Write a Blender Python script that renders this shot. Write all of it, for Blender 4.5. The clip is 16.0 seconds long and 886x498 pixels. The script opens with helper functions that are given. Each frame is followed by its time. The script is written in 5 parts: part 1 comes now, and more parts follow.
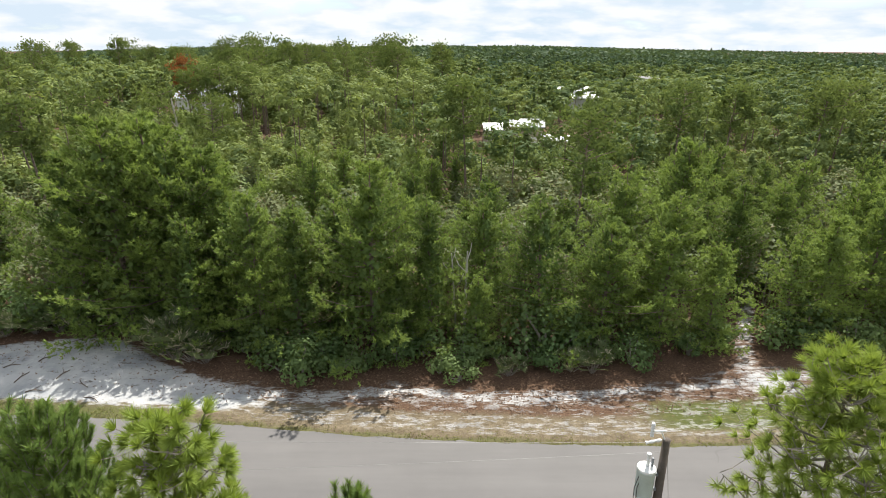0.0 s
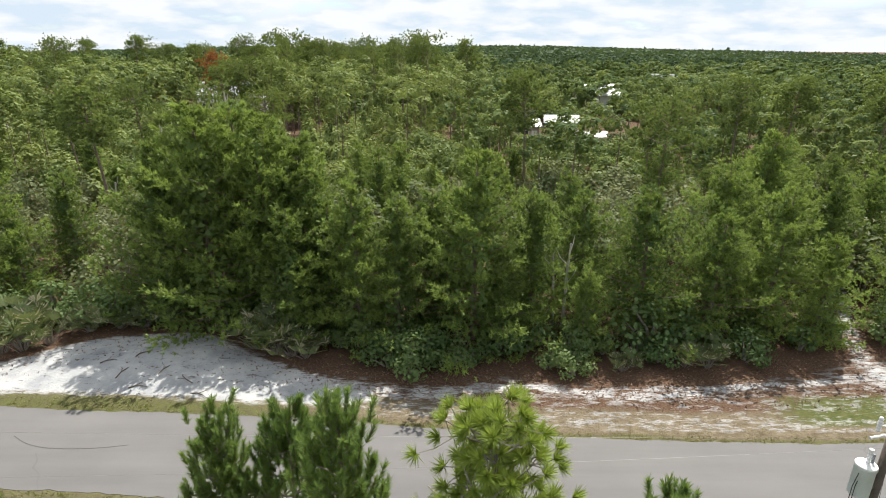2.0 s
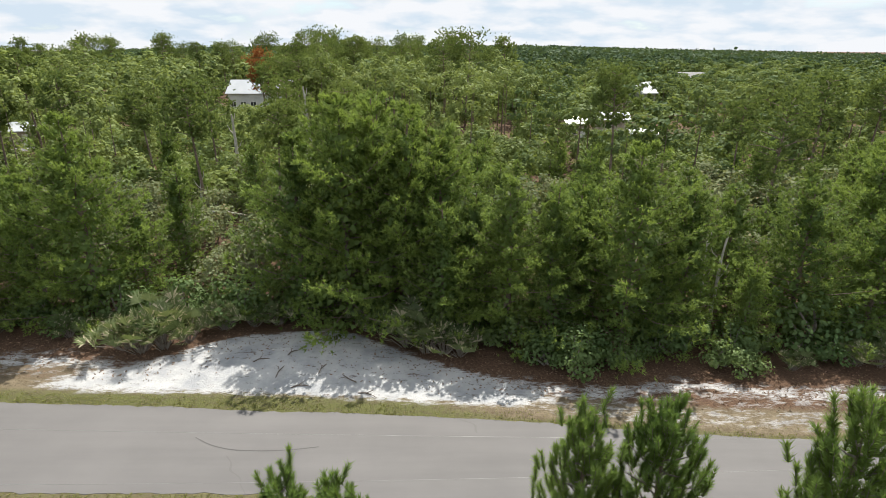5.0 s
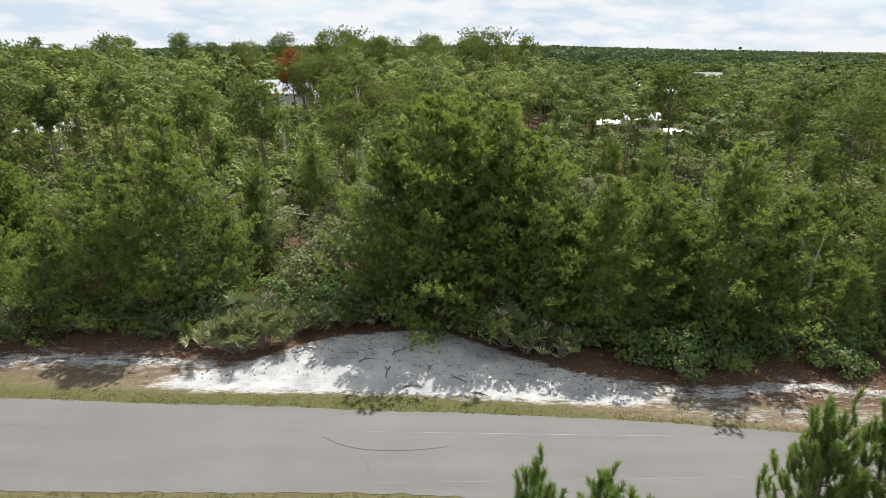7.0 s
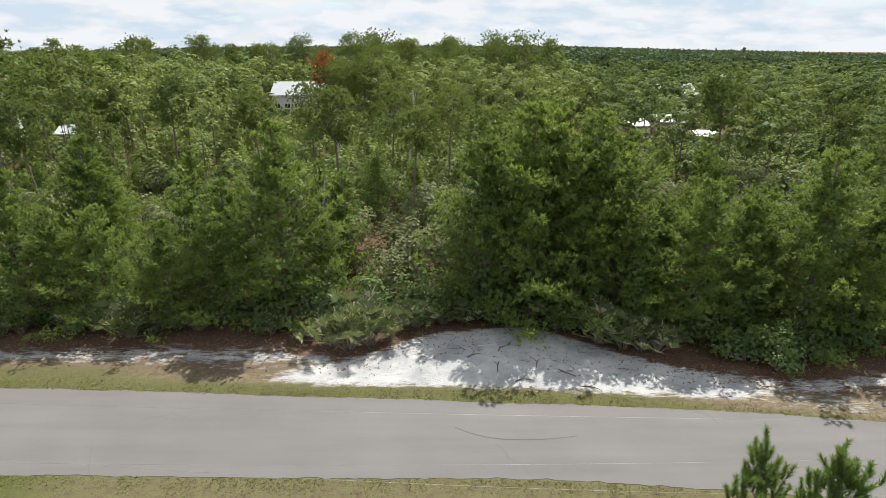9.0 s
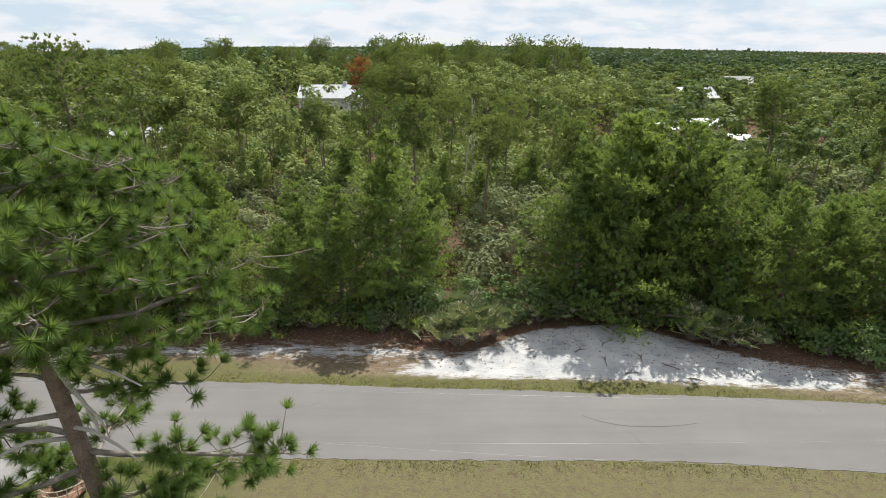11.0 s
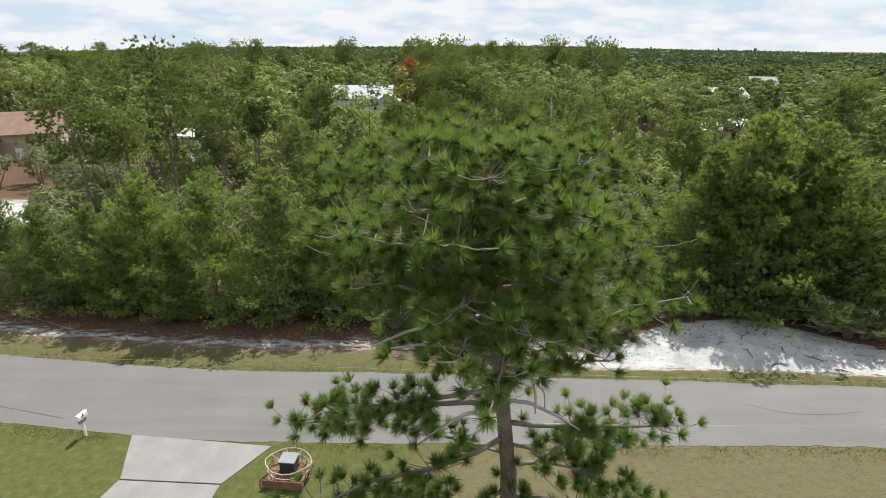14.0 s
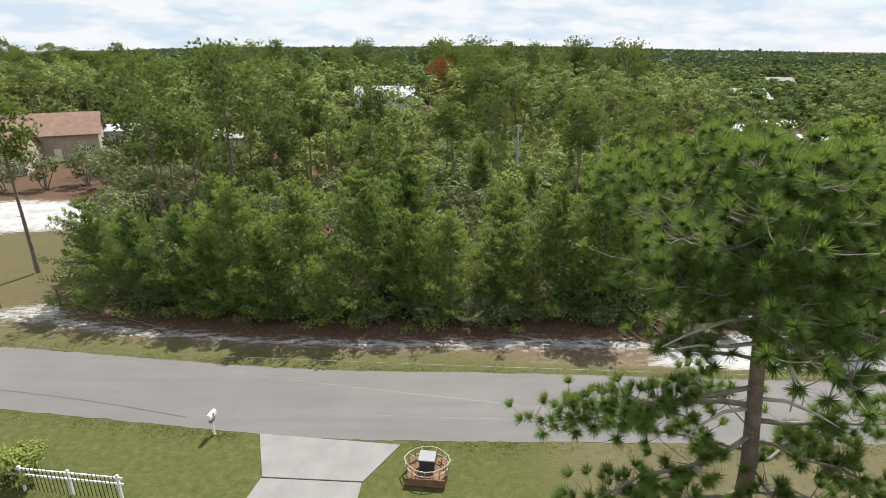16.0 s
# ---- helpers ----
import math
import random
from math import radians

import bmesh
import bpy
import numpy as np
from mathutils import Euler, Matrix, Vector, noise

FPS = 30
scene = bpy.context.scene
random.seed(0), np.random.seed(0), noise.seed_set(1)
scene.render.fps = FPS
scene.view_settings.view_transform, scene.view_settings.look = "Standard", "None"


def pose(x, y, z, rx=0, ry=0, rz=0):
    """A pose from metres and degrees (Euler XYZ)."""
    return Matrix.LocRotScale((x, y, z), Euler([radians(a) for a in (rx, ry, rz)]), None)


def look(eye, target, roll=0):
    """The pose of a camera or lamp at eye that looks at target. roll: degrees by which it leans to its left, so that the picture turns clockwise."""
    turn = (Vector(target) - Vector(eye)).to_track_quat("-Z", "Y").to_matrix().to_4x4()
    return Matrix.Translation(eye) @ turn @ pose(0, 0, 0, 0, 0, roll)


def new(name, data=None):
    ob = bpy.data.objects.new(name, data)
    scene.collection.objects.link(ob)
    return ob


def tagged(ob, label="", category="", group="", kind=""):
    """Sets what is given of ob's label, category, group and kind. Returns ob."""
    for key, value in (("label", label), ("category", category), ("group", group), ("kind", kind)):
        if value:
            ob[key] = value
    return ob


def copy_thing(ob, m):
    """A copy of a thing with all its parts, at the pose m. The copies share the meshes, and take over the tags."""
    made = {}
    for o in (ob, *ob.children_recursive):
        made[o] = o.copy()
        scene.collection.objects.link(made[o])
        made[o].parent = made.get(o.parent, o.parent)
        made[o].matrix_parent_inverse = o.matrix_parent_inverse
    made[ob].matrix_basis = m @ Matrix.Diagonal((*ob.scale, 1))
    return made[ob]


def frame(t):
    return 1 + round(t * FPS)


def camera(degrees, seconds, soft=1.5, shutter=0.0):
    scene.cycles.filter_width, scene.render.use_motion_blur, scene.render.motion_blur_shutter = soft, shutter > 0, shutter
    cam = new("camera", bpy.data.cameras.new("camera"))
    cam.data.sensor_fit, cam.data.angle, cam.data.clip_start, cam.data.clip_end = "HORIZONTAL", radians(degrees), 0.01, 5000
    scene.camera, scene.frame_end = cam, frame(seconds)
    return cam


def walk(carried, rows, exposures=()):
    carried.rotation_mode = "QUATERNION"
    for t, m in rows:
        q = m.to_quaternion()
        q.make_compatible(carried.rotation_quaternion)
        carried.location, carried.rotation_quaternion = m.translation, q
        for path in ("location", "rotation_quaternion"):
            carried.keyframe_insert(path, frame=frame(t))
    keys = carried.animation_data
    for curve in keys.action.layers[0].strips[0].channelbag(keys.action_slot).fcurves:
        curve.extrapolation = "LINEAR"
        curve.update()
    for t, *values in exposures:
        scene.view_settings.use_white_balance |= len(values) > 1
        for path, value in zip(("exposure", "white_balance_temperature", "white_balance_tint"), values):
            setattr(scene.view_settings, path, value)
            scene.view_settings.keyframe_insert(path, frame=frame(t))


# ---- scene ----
from functools import lru_cache

# ---------------------------------------------------------------- camera
cam = camera(76.75, 16.0, soft=0.55)
PITCH, LEAN = -19.92, 0.0
TRACK = [
    (0.0, 0.00, 0.00, 16.97),
    (0.5, -1.48, 0.17, 16.75),
    (1.0, -2.96, 0.35, 16.56),
    (1.5, -4.43, 0.53, 16.38),
    (2.0, -5.87, 0.72, 16.23),
    (2.5, -7.31, 0.89, 16.11),
    (3.0, -8.74, 1.04, 16.00),
    (3.5, -10.16, 1.18, 15.89),
    (4.0, -11.57, 1.31, 15.79),
    (6.5, -18.30, 1.68, 15.61),
    (7.0, -19.68, 1.45, 15.71),
    (7.5, -21.06, 1.18, 15.81),
    (8.0, -22.46, 0.87, 15.92),
    (8.5, -23.89, 0.54, 16.04),
    (9.0, -25.33, 0.18, 16.19),
    (11.5, -33.18, -2.29, 17.23),
    (12.0, -34.66, -2.53, 17.26),
    (12.5, -36.12, -2.73, 17.27),
    (13.0, -37.57, -2.89, 17.27),
    (13.5, -39.00, -3.01, 17.28),
    (14.0, -40.43, -3.11, 17.31),
    (14.5, -41.87, -3.20, 17.36),
    (15.0, -43.34, -3.29, 17.41),
    (15.5, -44.82, -3.39, 17.48),
    (16.0, -46.32, -3.49, 17.54),
]
walk(cam, [(t, pose(x, y, z, 90 + PITCH, LEAN, 0)) for t, x, y, z in TRACK], exposures=[(0.0, 0.70), (3.0, 0.66), (6.5, 0.56), (13.5, 0.54), (16.0, 0.60)])

# ---------------------------------------------------------------- sky and sun
SUN_ELEV, SUN_AZ = radians(58), radians(24)          # azimuth measured from +y towards +x
world = bpy.data.worlds.new("sky")
scene.world = world
world.use_nodes = True
wn, wl = world.node_tree.nodes, world.node_tree.links
wn.clear()


def wnode(kind, **values):
    n = wn.new(kind)
    for key, value in values.items():
        n.inputs[key].default_value = value
    return n


w_out, w_bg = wn.new("ShaderNodeOutputWorld"), wn.new("ShaderNodeBackground")
sky = wn.new("ShaderNodeTexSky")
sky.sky_type, sky.sun_disc = "NISHITA", False
sky.sun_elevation, sky.sun_rotation = SUN_ELEV, SUN_AZ
sky.air_density, sky.dust_density = 1.0, 0.2
w_co = wn.new("ShaderNodeTexCoord")
w_sep = wn.new("ShaderNodeSeparateXYZ")
wl.new(w_co.outputs["Generated"], w_sep.inputs[0])
# flat cloud deck: direction divided by its height
w_h = wn.new("ShaderNodeMath"); w_h.operation = "MAXIMUM"; w_h.inputs[1].default_value = 0.0
wl.new(w_sep.outputs["Z"], w_h.inputs[0])
w_h2 = wn.new("ShaderNodeMath"); w_h2.operation = "ADD"; w_h2.inputs[1].default_value = 0.26
wl.new(w_h.outputs[0], w_h2.inputs[0])
w_dx = wn.new("ShaderNodeMath"); w_dx.operation = "DIVIDE"
w_dy = wn.new("ShaderNodeMath"); w_dy.operation = "DIVIDE"
wl.new(w_sep.outputs["X"], w_dx.inputs[0]); wl.new(w_h2.outputs[0], w_dx.inputs[1])
wl.new(w_sep.outputs["Y"], w_dy.inputs[0]); wl.new(w_h2.outputs[0], w_dy.inputs[1])
w_v = wn.new("ShaderNodeCombineXYZ")
wl.new(w_dx.outputs[0], w_v.inputs[0]); wl.new(w_dy.outputs[0], w_v.inputs[1])
w_n = wnode("ShaderNodeTexNoise", Scale=1.5, Detail=6.0, Roughness=0.55)
wl.new(w_v.outputs[0], w_n.inputs["Vector"])
w_r = wn.new("ShaderNodeValToRGB")
w_r.color_ramp.elements[0].position, w_r.color_ramp.elements[0].color = 0.22, (0, 0, 0, 1)
w_r.color_ramp.elements[1].position, w_r.color_ramp.elements[1].color = 0.42, (1, 1, 1, 1)
wl.new(w_n.outputs["Fac"], w_r.inputs[0])
w_n2 = wnode("ShaderNodeTexNoise", Scale=3.0, Detail=6.0, Roughness=0.5)
wl.new(w_v.outputs[0], w_n2.inputs["Vector"])
w_r2 = wn.new("ShaderNodeValToRGB")
w_r2.color_ramp.elements[0].position, w_r2.color_ramp.elements[0].color = 0.40, (4.5, 5.25, 6.0, 1)
w_r2.color_ramp.elements[1].position, w_r2.color_ramp.elements[1].color = 0.56, (6.1, 6.25, 6.5, 1)
wl.new(w_n2.outputs["Fac"], w_r2.inputs[0])
w_mix = wn.new("ShaderNodeMix"); w_mix.data_type = "RGBA"
wl.new(w_r.outputs["Color"], w_mix.inputs["Factor"])
wl.new(sky.outputs[0], w_mix.inputs["A"]); wl.new(w_r2.outputs["Color"], w_mix.inputs["B"])
wl.new(w_mix.outputs["Result"], w_bg.inputs["Color"])
w_bg.inputs["Strength"].default_value = 0.10
wl.new(w_bg.outputs[0], w_out.inputs["Surface"])

sun = new("sun", bpy.data.lights.new("sun", "SUN"))
sun.data.energy, sun.data.angle, sun.data.color = 5.0, radians(0.6), (1.0, 0.96, 0.88)
to_sun = Vector((math.sin(SUN_AZ) * math.cos(SUN_ELEV), math.cos(SUN_AZ) * math.cos(SUN_ELEV), math.sin(SUN_ELEV)))
sun.matrix_world = look(to_sun * 100, (0, 0, 0))

# ---------------------------------------------------------------- plan
FAR_X = [-400, -130, -100, -84, -76, -70, -64, -58, -52, -46, -40, -34, -28, -22, -16, -10, -4, 2, 8, 14, 20, 40, 80, 400]
FAR_Y = [96, 37, 31, 28.6, 27.4, 26.6, 25.75, 24.95, 24.4, 24.25, 24.0, 23.65, 23.4, 23.1, 22.7, 22.2, 21.45, 21.0, 20.75, 20.75, 21.0, 22.3, 28, 90]
NEAR_Y = [90, 31.5, 25.3, 22.6, 21.6, 20.8, 20.0, 19.15, 18.4, 18.2, 18.15, 18.05, 18.0, 17.95, 17.5, 16.9, 16.1, 15.5, 15.2, 15.15, 15.4, 16.8, 22.5, 84]


def spline(xs, ys):
    xs, ys = np.array(xs, float), np.array(ys, float)
    m = np.gradient(ys, xs)

    def f(x):
        x = np.asarray(x, float)
        i = np.clip(np.searchsorted(xs, x) - 1, 0, len(xs) - 2)
        h = xs[i + 1] - xs[i]
        s = np.clip((x - xs[i]) / h, 0, 1)
        return ((2 * s**3 - 3 * s**2 + 1) * ys[i] + (s**3 - 2 * s**2 + s) * h * m[i]
                + (3 * s**2 - 2 * s**3) * ys[i + 1] + (s**3 - s**2) * h * m[i + 1])
    return f


far_edge, near_edge = spline(FAR_X, FAR_Y), spline(FAR_X, NEAR_Y)
# foot of the woods beyond the road
WOOD = spline([-140, -90, -76, -70, -64, -56, -50, -44, -39, -34, -30, -26, -21.5, -17, -14, -10, -6, -2, 2, 6, 10, 14, 18, 24, 34, 80],
              [45, 36, 34, 32.0, 30.6, 29.6, 29.3, 29.6, 29.6, 29.4, 28.6, 30.4, 31.0, 29.2, 27.8, 26.6, 26.0, 26.8, 25.6, 26.0, 26.6, 27.4, 28.6, 28.0, 28.5, 36])
SAND_TOP = spline([-36, -32, -29, -26, -23.5, -21.5, -19, -17, -14, -11.5, -9, -7],
                  [25.4, 26.4, 27.6, 29.5, 30.2, 30.4, 29.6, 28.2, 26.6, 25.5, 24.4, 23.2])


def smooth(a, b, x):
    s = np.clip((x - a) / (b - a), 0, 1)
    return s * s * (3 - 2 * s)


def ground_z(x, y):
    """Height of the ground; flat at the road, a low mound of sand, gentle swells far off."""
    x, y = np.asarray(x, float), np.asarray(y, float)
    d = y - far_edge(x)
    mound = 0.55 * np.exp(-((x + 21.5) / 5.2) ** 2 - ((y - 27.2) / 2.3) ** 2)
    bank = 0.10 * smooth(1.5, 5, d) + 0.04 * np.sin(x * 0.9 + 1.3 * np.sin(y * 0.7)) * smooth(0.6, 2, d)
    dip = -0.006 * smooth(0.3, 1.2, np.abs(y - (far_edge(x) + near_edge(x)) / 2) - 2.75)
    r = np.hypot(x, y)
    side = np.abs((x + 23) / np.maximum(np.abs(y), 1.0) + 0.05)
    swell = smooth(260, 1500, r) * (1.5 - 34 * smooth(0.18, 0.85, side)) + 3.0 * smooth(900, 2400, r) * np.sin(x * 0.004 + 0.8)
    return mound + bank + dip + swell


# ---------------------------------------------------------------- mesh helpers
rng = np.random.default_rng(7)


def finish(me, material, shade=False):
    me.materials.append(material)
    if shade:
        me.polygons.foreach_set("use_smooth", [True] * len(me.polygons))
    me.update()
    return me


def tri_mesh(name, tris, material):
    """A mesh from loose triangles (n, 3, 3), or from a pair of them and each one's tone, about -0.5 to 0.5: growth,
    tree and painted shade.
    """
    tris, leaf_tone = tris if isinstance(tris, tuple) else (tris, None)
    n = len(tris)
    me = bpy.data.meshes.new(name)
    me.vertices.add(3 * n)
    me.vertices.foreach_set("co", np.ascontiguousarray(tris, dtype=np.float32).ravel())
    me.loops.add(3 * n)
    me.loops.foreach_set("vertex_index", np.arange(3 * n, dtype=np.int32))
    me.polygons.add(n)
    me.polygons.foreach_set("loop_start", np.arange(0, 3 * n, 3, dtype=np.int32))
    me.polygons.foreach_set("loop_total", np.full(n, 3, dtype=np.int32))
    me.update(calc_edges=True)
    if leaf_tone is not None:
        young = me.attributes.new("young", "FLOAT", "FACE")
        young.data.foreach_set("value", np.ascontiguousarray(leaf_tone, dtype=np.float32))
    return finish(me, material)


def grid_mesh(name, xs, ys, zf, material, shade=True):
    """A sheet over the lines xs and ys, with heights from zf."""
    X, Y = np.meshgrid(xs, ys)
    V = np.stack([X, Y, zf(X, Y)], -1).reshape(-1, 3)
    nx, ny = len(xs), len(ys)
    i = (np.arange(ny - 1)[:, None] * nx + np.arange(nx - 1)[None]).ravel()
    F = np.stack([i, i + 1, i + 1 + nx, i + nx], -1)
    me = bpy.data.meshes.new(name)
    me.from_pydata(V.tolist(), [], F.tolist())
    return finish(me, material, shade)


def bm_mesh(name, bm, material, shade=False):
    me = bpy.data.meshes.new(name)
    bm.normal_update()
    bm.to_mesh(me)
    bm.free()
    return finish(me, material, shade)


def part(name, bm, material, parent, label="", shade=False):
    """Links a bmesh, or a ready mesh, as one object under a thing or a part."""
    me = bm_mesh(name, bm, material, shade) if isinstance(bm, bmesh.types.BMesh) else bm
    ob = new(name, me)
    ob.parent = parent
    return tagged(ob, label)


def thing(name, at, label, category, group="", turn=0.0, size=1.0):
    ob = new(name)
    ob.empty_display_size = 0.3
    ob.matrix_basis = pose(*at, 0, 0, turn)
    ob.scale = (size, size, size)
    return tagged(ob, label, category, group)


def add_box(bm, lo, hi, bevel=0.0, m=None):
    """A box between two corners, with chamfered edges, into bm."""
    lo, hi = Vector(lo), Vector(hi)
    made = bmesh.ops.create_cube(bm, size=1.0)["verts"]
    for v in made:
        v.co = Vector([lo[k] + (v.co[k] + 0.5) * (hi[k] - lo[k]) for k in range(3)])
    if bevel:
        edges = list({e for v in made for e in v.link_edges})
        made = bmesh.ops.bevel(bm, geom=edges, offset=bevel, segments=1, affect="EDGES")["verts"]
    if m is not None:
        bmesh.ops.transform(bm, matrix=m, verts=list(made))
    return bm


def add_tube(bm, points, radii, sides=7, cap=True):
    """A tube through points with a radius at each, into bm."""
    points = [Vector([float(c) for c in p]) for p in points]
    rings = []
    for i, p in enumerate(points):
        way = (points[min(i + 1, len(points) - 1)] - points[max(i - 1, 0)]).normalized()
        side = way.cross(Vector((0.31, 0.87, 0.2) if abs(way.z) > 0.8 else (0, 0, 1))).normalized()
        up = way.cross(side)
        r = float(radii[i] if hasattr(radii, "__len__") else radii)
        rings.append([bm.verts.new(p + r * (side * math.cos(a) + up * math.sin(a)))
                      for a in (2 * math.pi * k / sides for k in range(sides))])
    for a, b in zip(rings, rings[1:]):
        for k in range(sides):
            bm.faces.new((a[k], a[(k + 1) % sides], b[(k + 1) % sides], b[k]))
    if cap:
        bm.faces.new(rings[0][::-1])
        bm.faces.new(rings[-1])
    return bm


def unit(v):
    return v / np.maximum(np.linalg.norm(v, axis=-1, keepdims=True), 1e-9)


def needles(centres, axes, count, length, width, spread, r, facing=None, stray=0.5):
    """Bursts of thin triangles about centres, leaning along axes; their flat sides face the way given."""
    n = len(centres)
    d = unit(axes[:, None, :] + spread * unit(r.normal(size=(n, count, 3))))
    ln = length * r.uniform(0.7, 1.15, (n, count, 1))
    f = 0.8 * unit(axes if facing is None else facing)[:, None, :] + np.array([0, 0, 0.35]) + stray * unit(r.normal(size=(n, count, 3)))
    side = unit(np.cross(d, f)) * width * 0.5
    base = centres[:, None, :] + d * 0.02
    return np.stack([base - side, base + side, base + d * ln], axis=2).reshape(-1, 3, 3)


def leaves(centres, size, r, up=0.6, thin=0.55, facing=None, stray=0.42):
    """Loose rhombic leaves, two triangles each, that face outwards from their lobe and up."""
    n = len(centres)
    nrm = unit(r.normal(size=(n, 3)) + np.array([0, 0, up])) if facing is None else \
        unit(0.8 * unit(facing) + np.array([0, 0, 0.35]) + stray * unit(r.normal(size=(n, 3))))
    a = unit(np.cross(nrm, r.normal(size=(n, 3))))
    b = np.cross(nrm, a)
    s = size * r.uniform(0.6, 1.3, (n, 1))
    p0, p2 = centres - a * s * 0.5, centres + a * s * 0.5
    p1, p3 = centres - b * s * 0.5 * thin + nrm * s * 0.08, centres + b * s * 0.5 * thin + nrm * s * 0.08
    return np.concatenate([np.stack([p0, p1, p2], 1), np.stack([p0, p2, p3], 1)])


def scraps(centres, size, r, facing):
    """Single loose triangles for far leaves, that face outwards from their lobe and up."""
    n = len(centres)
    nrm = unit(0.9 * unit(facing) + np.array([0, 0, 0.40]) + 0.38 * unit(r.normal(size=(n, 3))))
    a = unit(np.cross(nrm, r.normal(size=(n, 3))))
    b = np.cross(nrm, a)
    s = size * r.uniform(0.6, 1.3, (n, 1))
    return np.stack([centres - a * s * 0.5 - b * s * 0.3, centres + a * s * 0.5 - b * s * 0.25, centres + b * s * 0.6], 1)


# ---------------------------------------------------------------- materials
def material(name):
    m = bpy.data.materials.new(name)
    m.use_nodes = True
    nodes, links = m.node_tree.nodes, m.node_tree.links
    nodes.clear()
    return m, nodes, links


def ramp(nodes, links, source, stops):
    n = nodes.new("ShaderNodeValToRGB")
    while len(n.color_ramp.elements) < len(stops):
        n.color_ramp.elements.new(0.5)
    for e, (p, c) in zip(n.color_ramp.elements, stops):
        e.position, e.color = p, (*c, 1) if len(c) == 3 else c
    links.new(source, n.inputs[0])
    return n.outputs["Color"]


def noise_tex(nodes, links, vector, scale, detail=4.0, rough=0.6):
    n = nodes.new("ShaderNodeTexNoise")
    n.inputs["Scale"].default_value, n.inputs["Detail"].default_value, n.inputs["Roughness"].default_value = scale, detail, rough
    links.new(vector, n.inputs["Vector"])
    return n.outputs["Fac"]


def mixed(nodes, links, fac, a, b, blend="MIX"):
    n = nodes.new("ShaderNodeMix")
    n.data_type, n.blend_type = "RGBA", blend
    for key, value in (("Factor", fac), ("A", a), ("B", b)):
        if isinstance(value, (int, float)):
            n.inputs[key].default_value = value
        elif isinstance(value, tuple):
            n.inputs[key].default_value = (*value, 1)
        else:
            links.new(value, n.inputs[key])
    return n.outputs["Result"]


def math_node(nodes, links, op, a, b=0.0, clamp=False):
    n = nodes.new("ShaderNodeMath")
    n.operation, n.use_clamp = op, clamp
    for k, value in enumerate((a, b)):
        if isinstance(value, (int, float)):
            n.inputs[k].default_value = value
        else:
            links.new(value, n.inputs[k])
    return n.outputs[0]


def world_position(nodes):
    return nodes.new("ShaderNodeNewGeometry").outputs["Position"]


def foliage(name, dark, light, through_light=0.35, tree_scale=0.16, tint=None):
    """Leaves or needles: varied leaf by leaf, tree by tree and over the land, and letting light through."""
    m, nodes, links = material(name)
    geo, info = nodes.new("ShaderNodeNewGeometry"), nodes.new("ShaderNodeObjectInfo")
    island = geo.outputs["Random Per Island"]
    patch = noise_tex(nodes, links, geo.outputs["Position"], tree_scale, 2.0)
    mixv = math_node(nodes, links, "ADD", math_node(nodes, links, "MULTIPLY", island, 0.28),
                     math_node(nodes, links, "MULTIPLY", patch, 0.75))
    mixv = math_node(nodes, links, "ADD", mixv, math_node(nodes, links, "MULTIPLY", info.outputs["Random"], 0.60))
    # tone offset: young growth, tree by tree, and shade put into the colour
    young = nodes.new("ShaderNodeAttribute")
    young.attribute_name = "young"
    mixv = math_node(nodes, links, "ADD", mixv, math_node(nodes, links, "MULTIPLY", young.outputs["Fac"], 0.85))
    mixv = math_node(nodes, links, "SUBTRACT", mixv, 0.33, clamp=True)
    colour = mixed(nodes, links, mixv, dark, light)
    if tint:
        dry = math_node(nodes, links, "GREATER_THAN", island, tint[1])
        colour = mixed(nodes, links, dry, colour, tint[0])
    d, t, g = nodes.new("ShaderNodeBsdfDiffuse"), nodes.new("ShaderNodeBsdfTranslucent"), nodes.new("ShaderNodeBsdfGlossy")
    mix1, mix2, out = nodes.new("ShaderNodeMixShader"), nodes.new("ShaderNodeMixShader"), nodes.new("ShaderNodeOutputMaterial")
    links.new(colour, d.inputs["Color"])
    links.new(mixed(nodes, links, 0.5, colour, (light[0] * 1.3, light[1] * 1.25, light[2] * 0.6)), t.inputs["Color"])
    g.inputs["Roughness"].default_value, g.inputs["Color"].default_value = 0.5, (0.8, 0.85, 0.8, 1)
    mix1.inputs[0].default_value, mix2.inputs[0].default_value = through_light, 0.012
    links.new(d.outputs[0], mix1.inputs[1]), links.new(t.outputs[0], mix1.inputs[2])
    links.new(mix1.outputs[0], mix2.inputs[1]), links.new(g.outputs[0], mix2.inputs[2])
    links.new(mix2.outputs[0], out.inputs["Surface"])
    return m


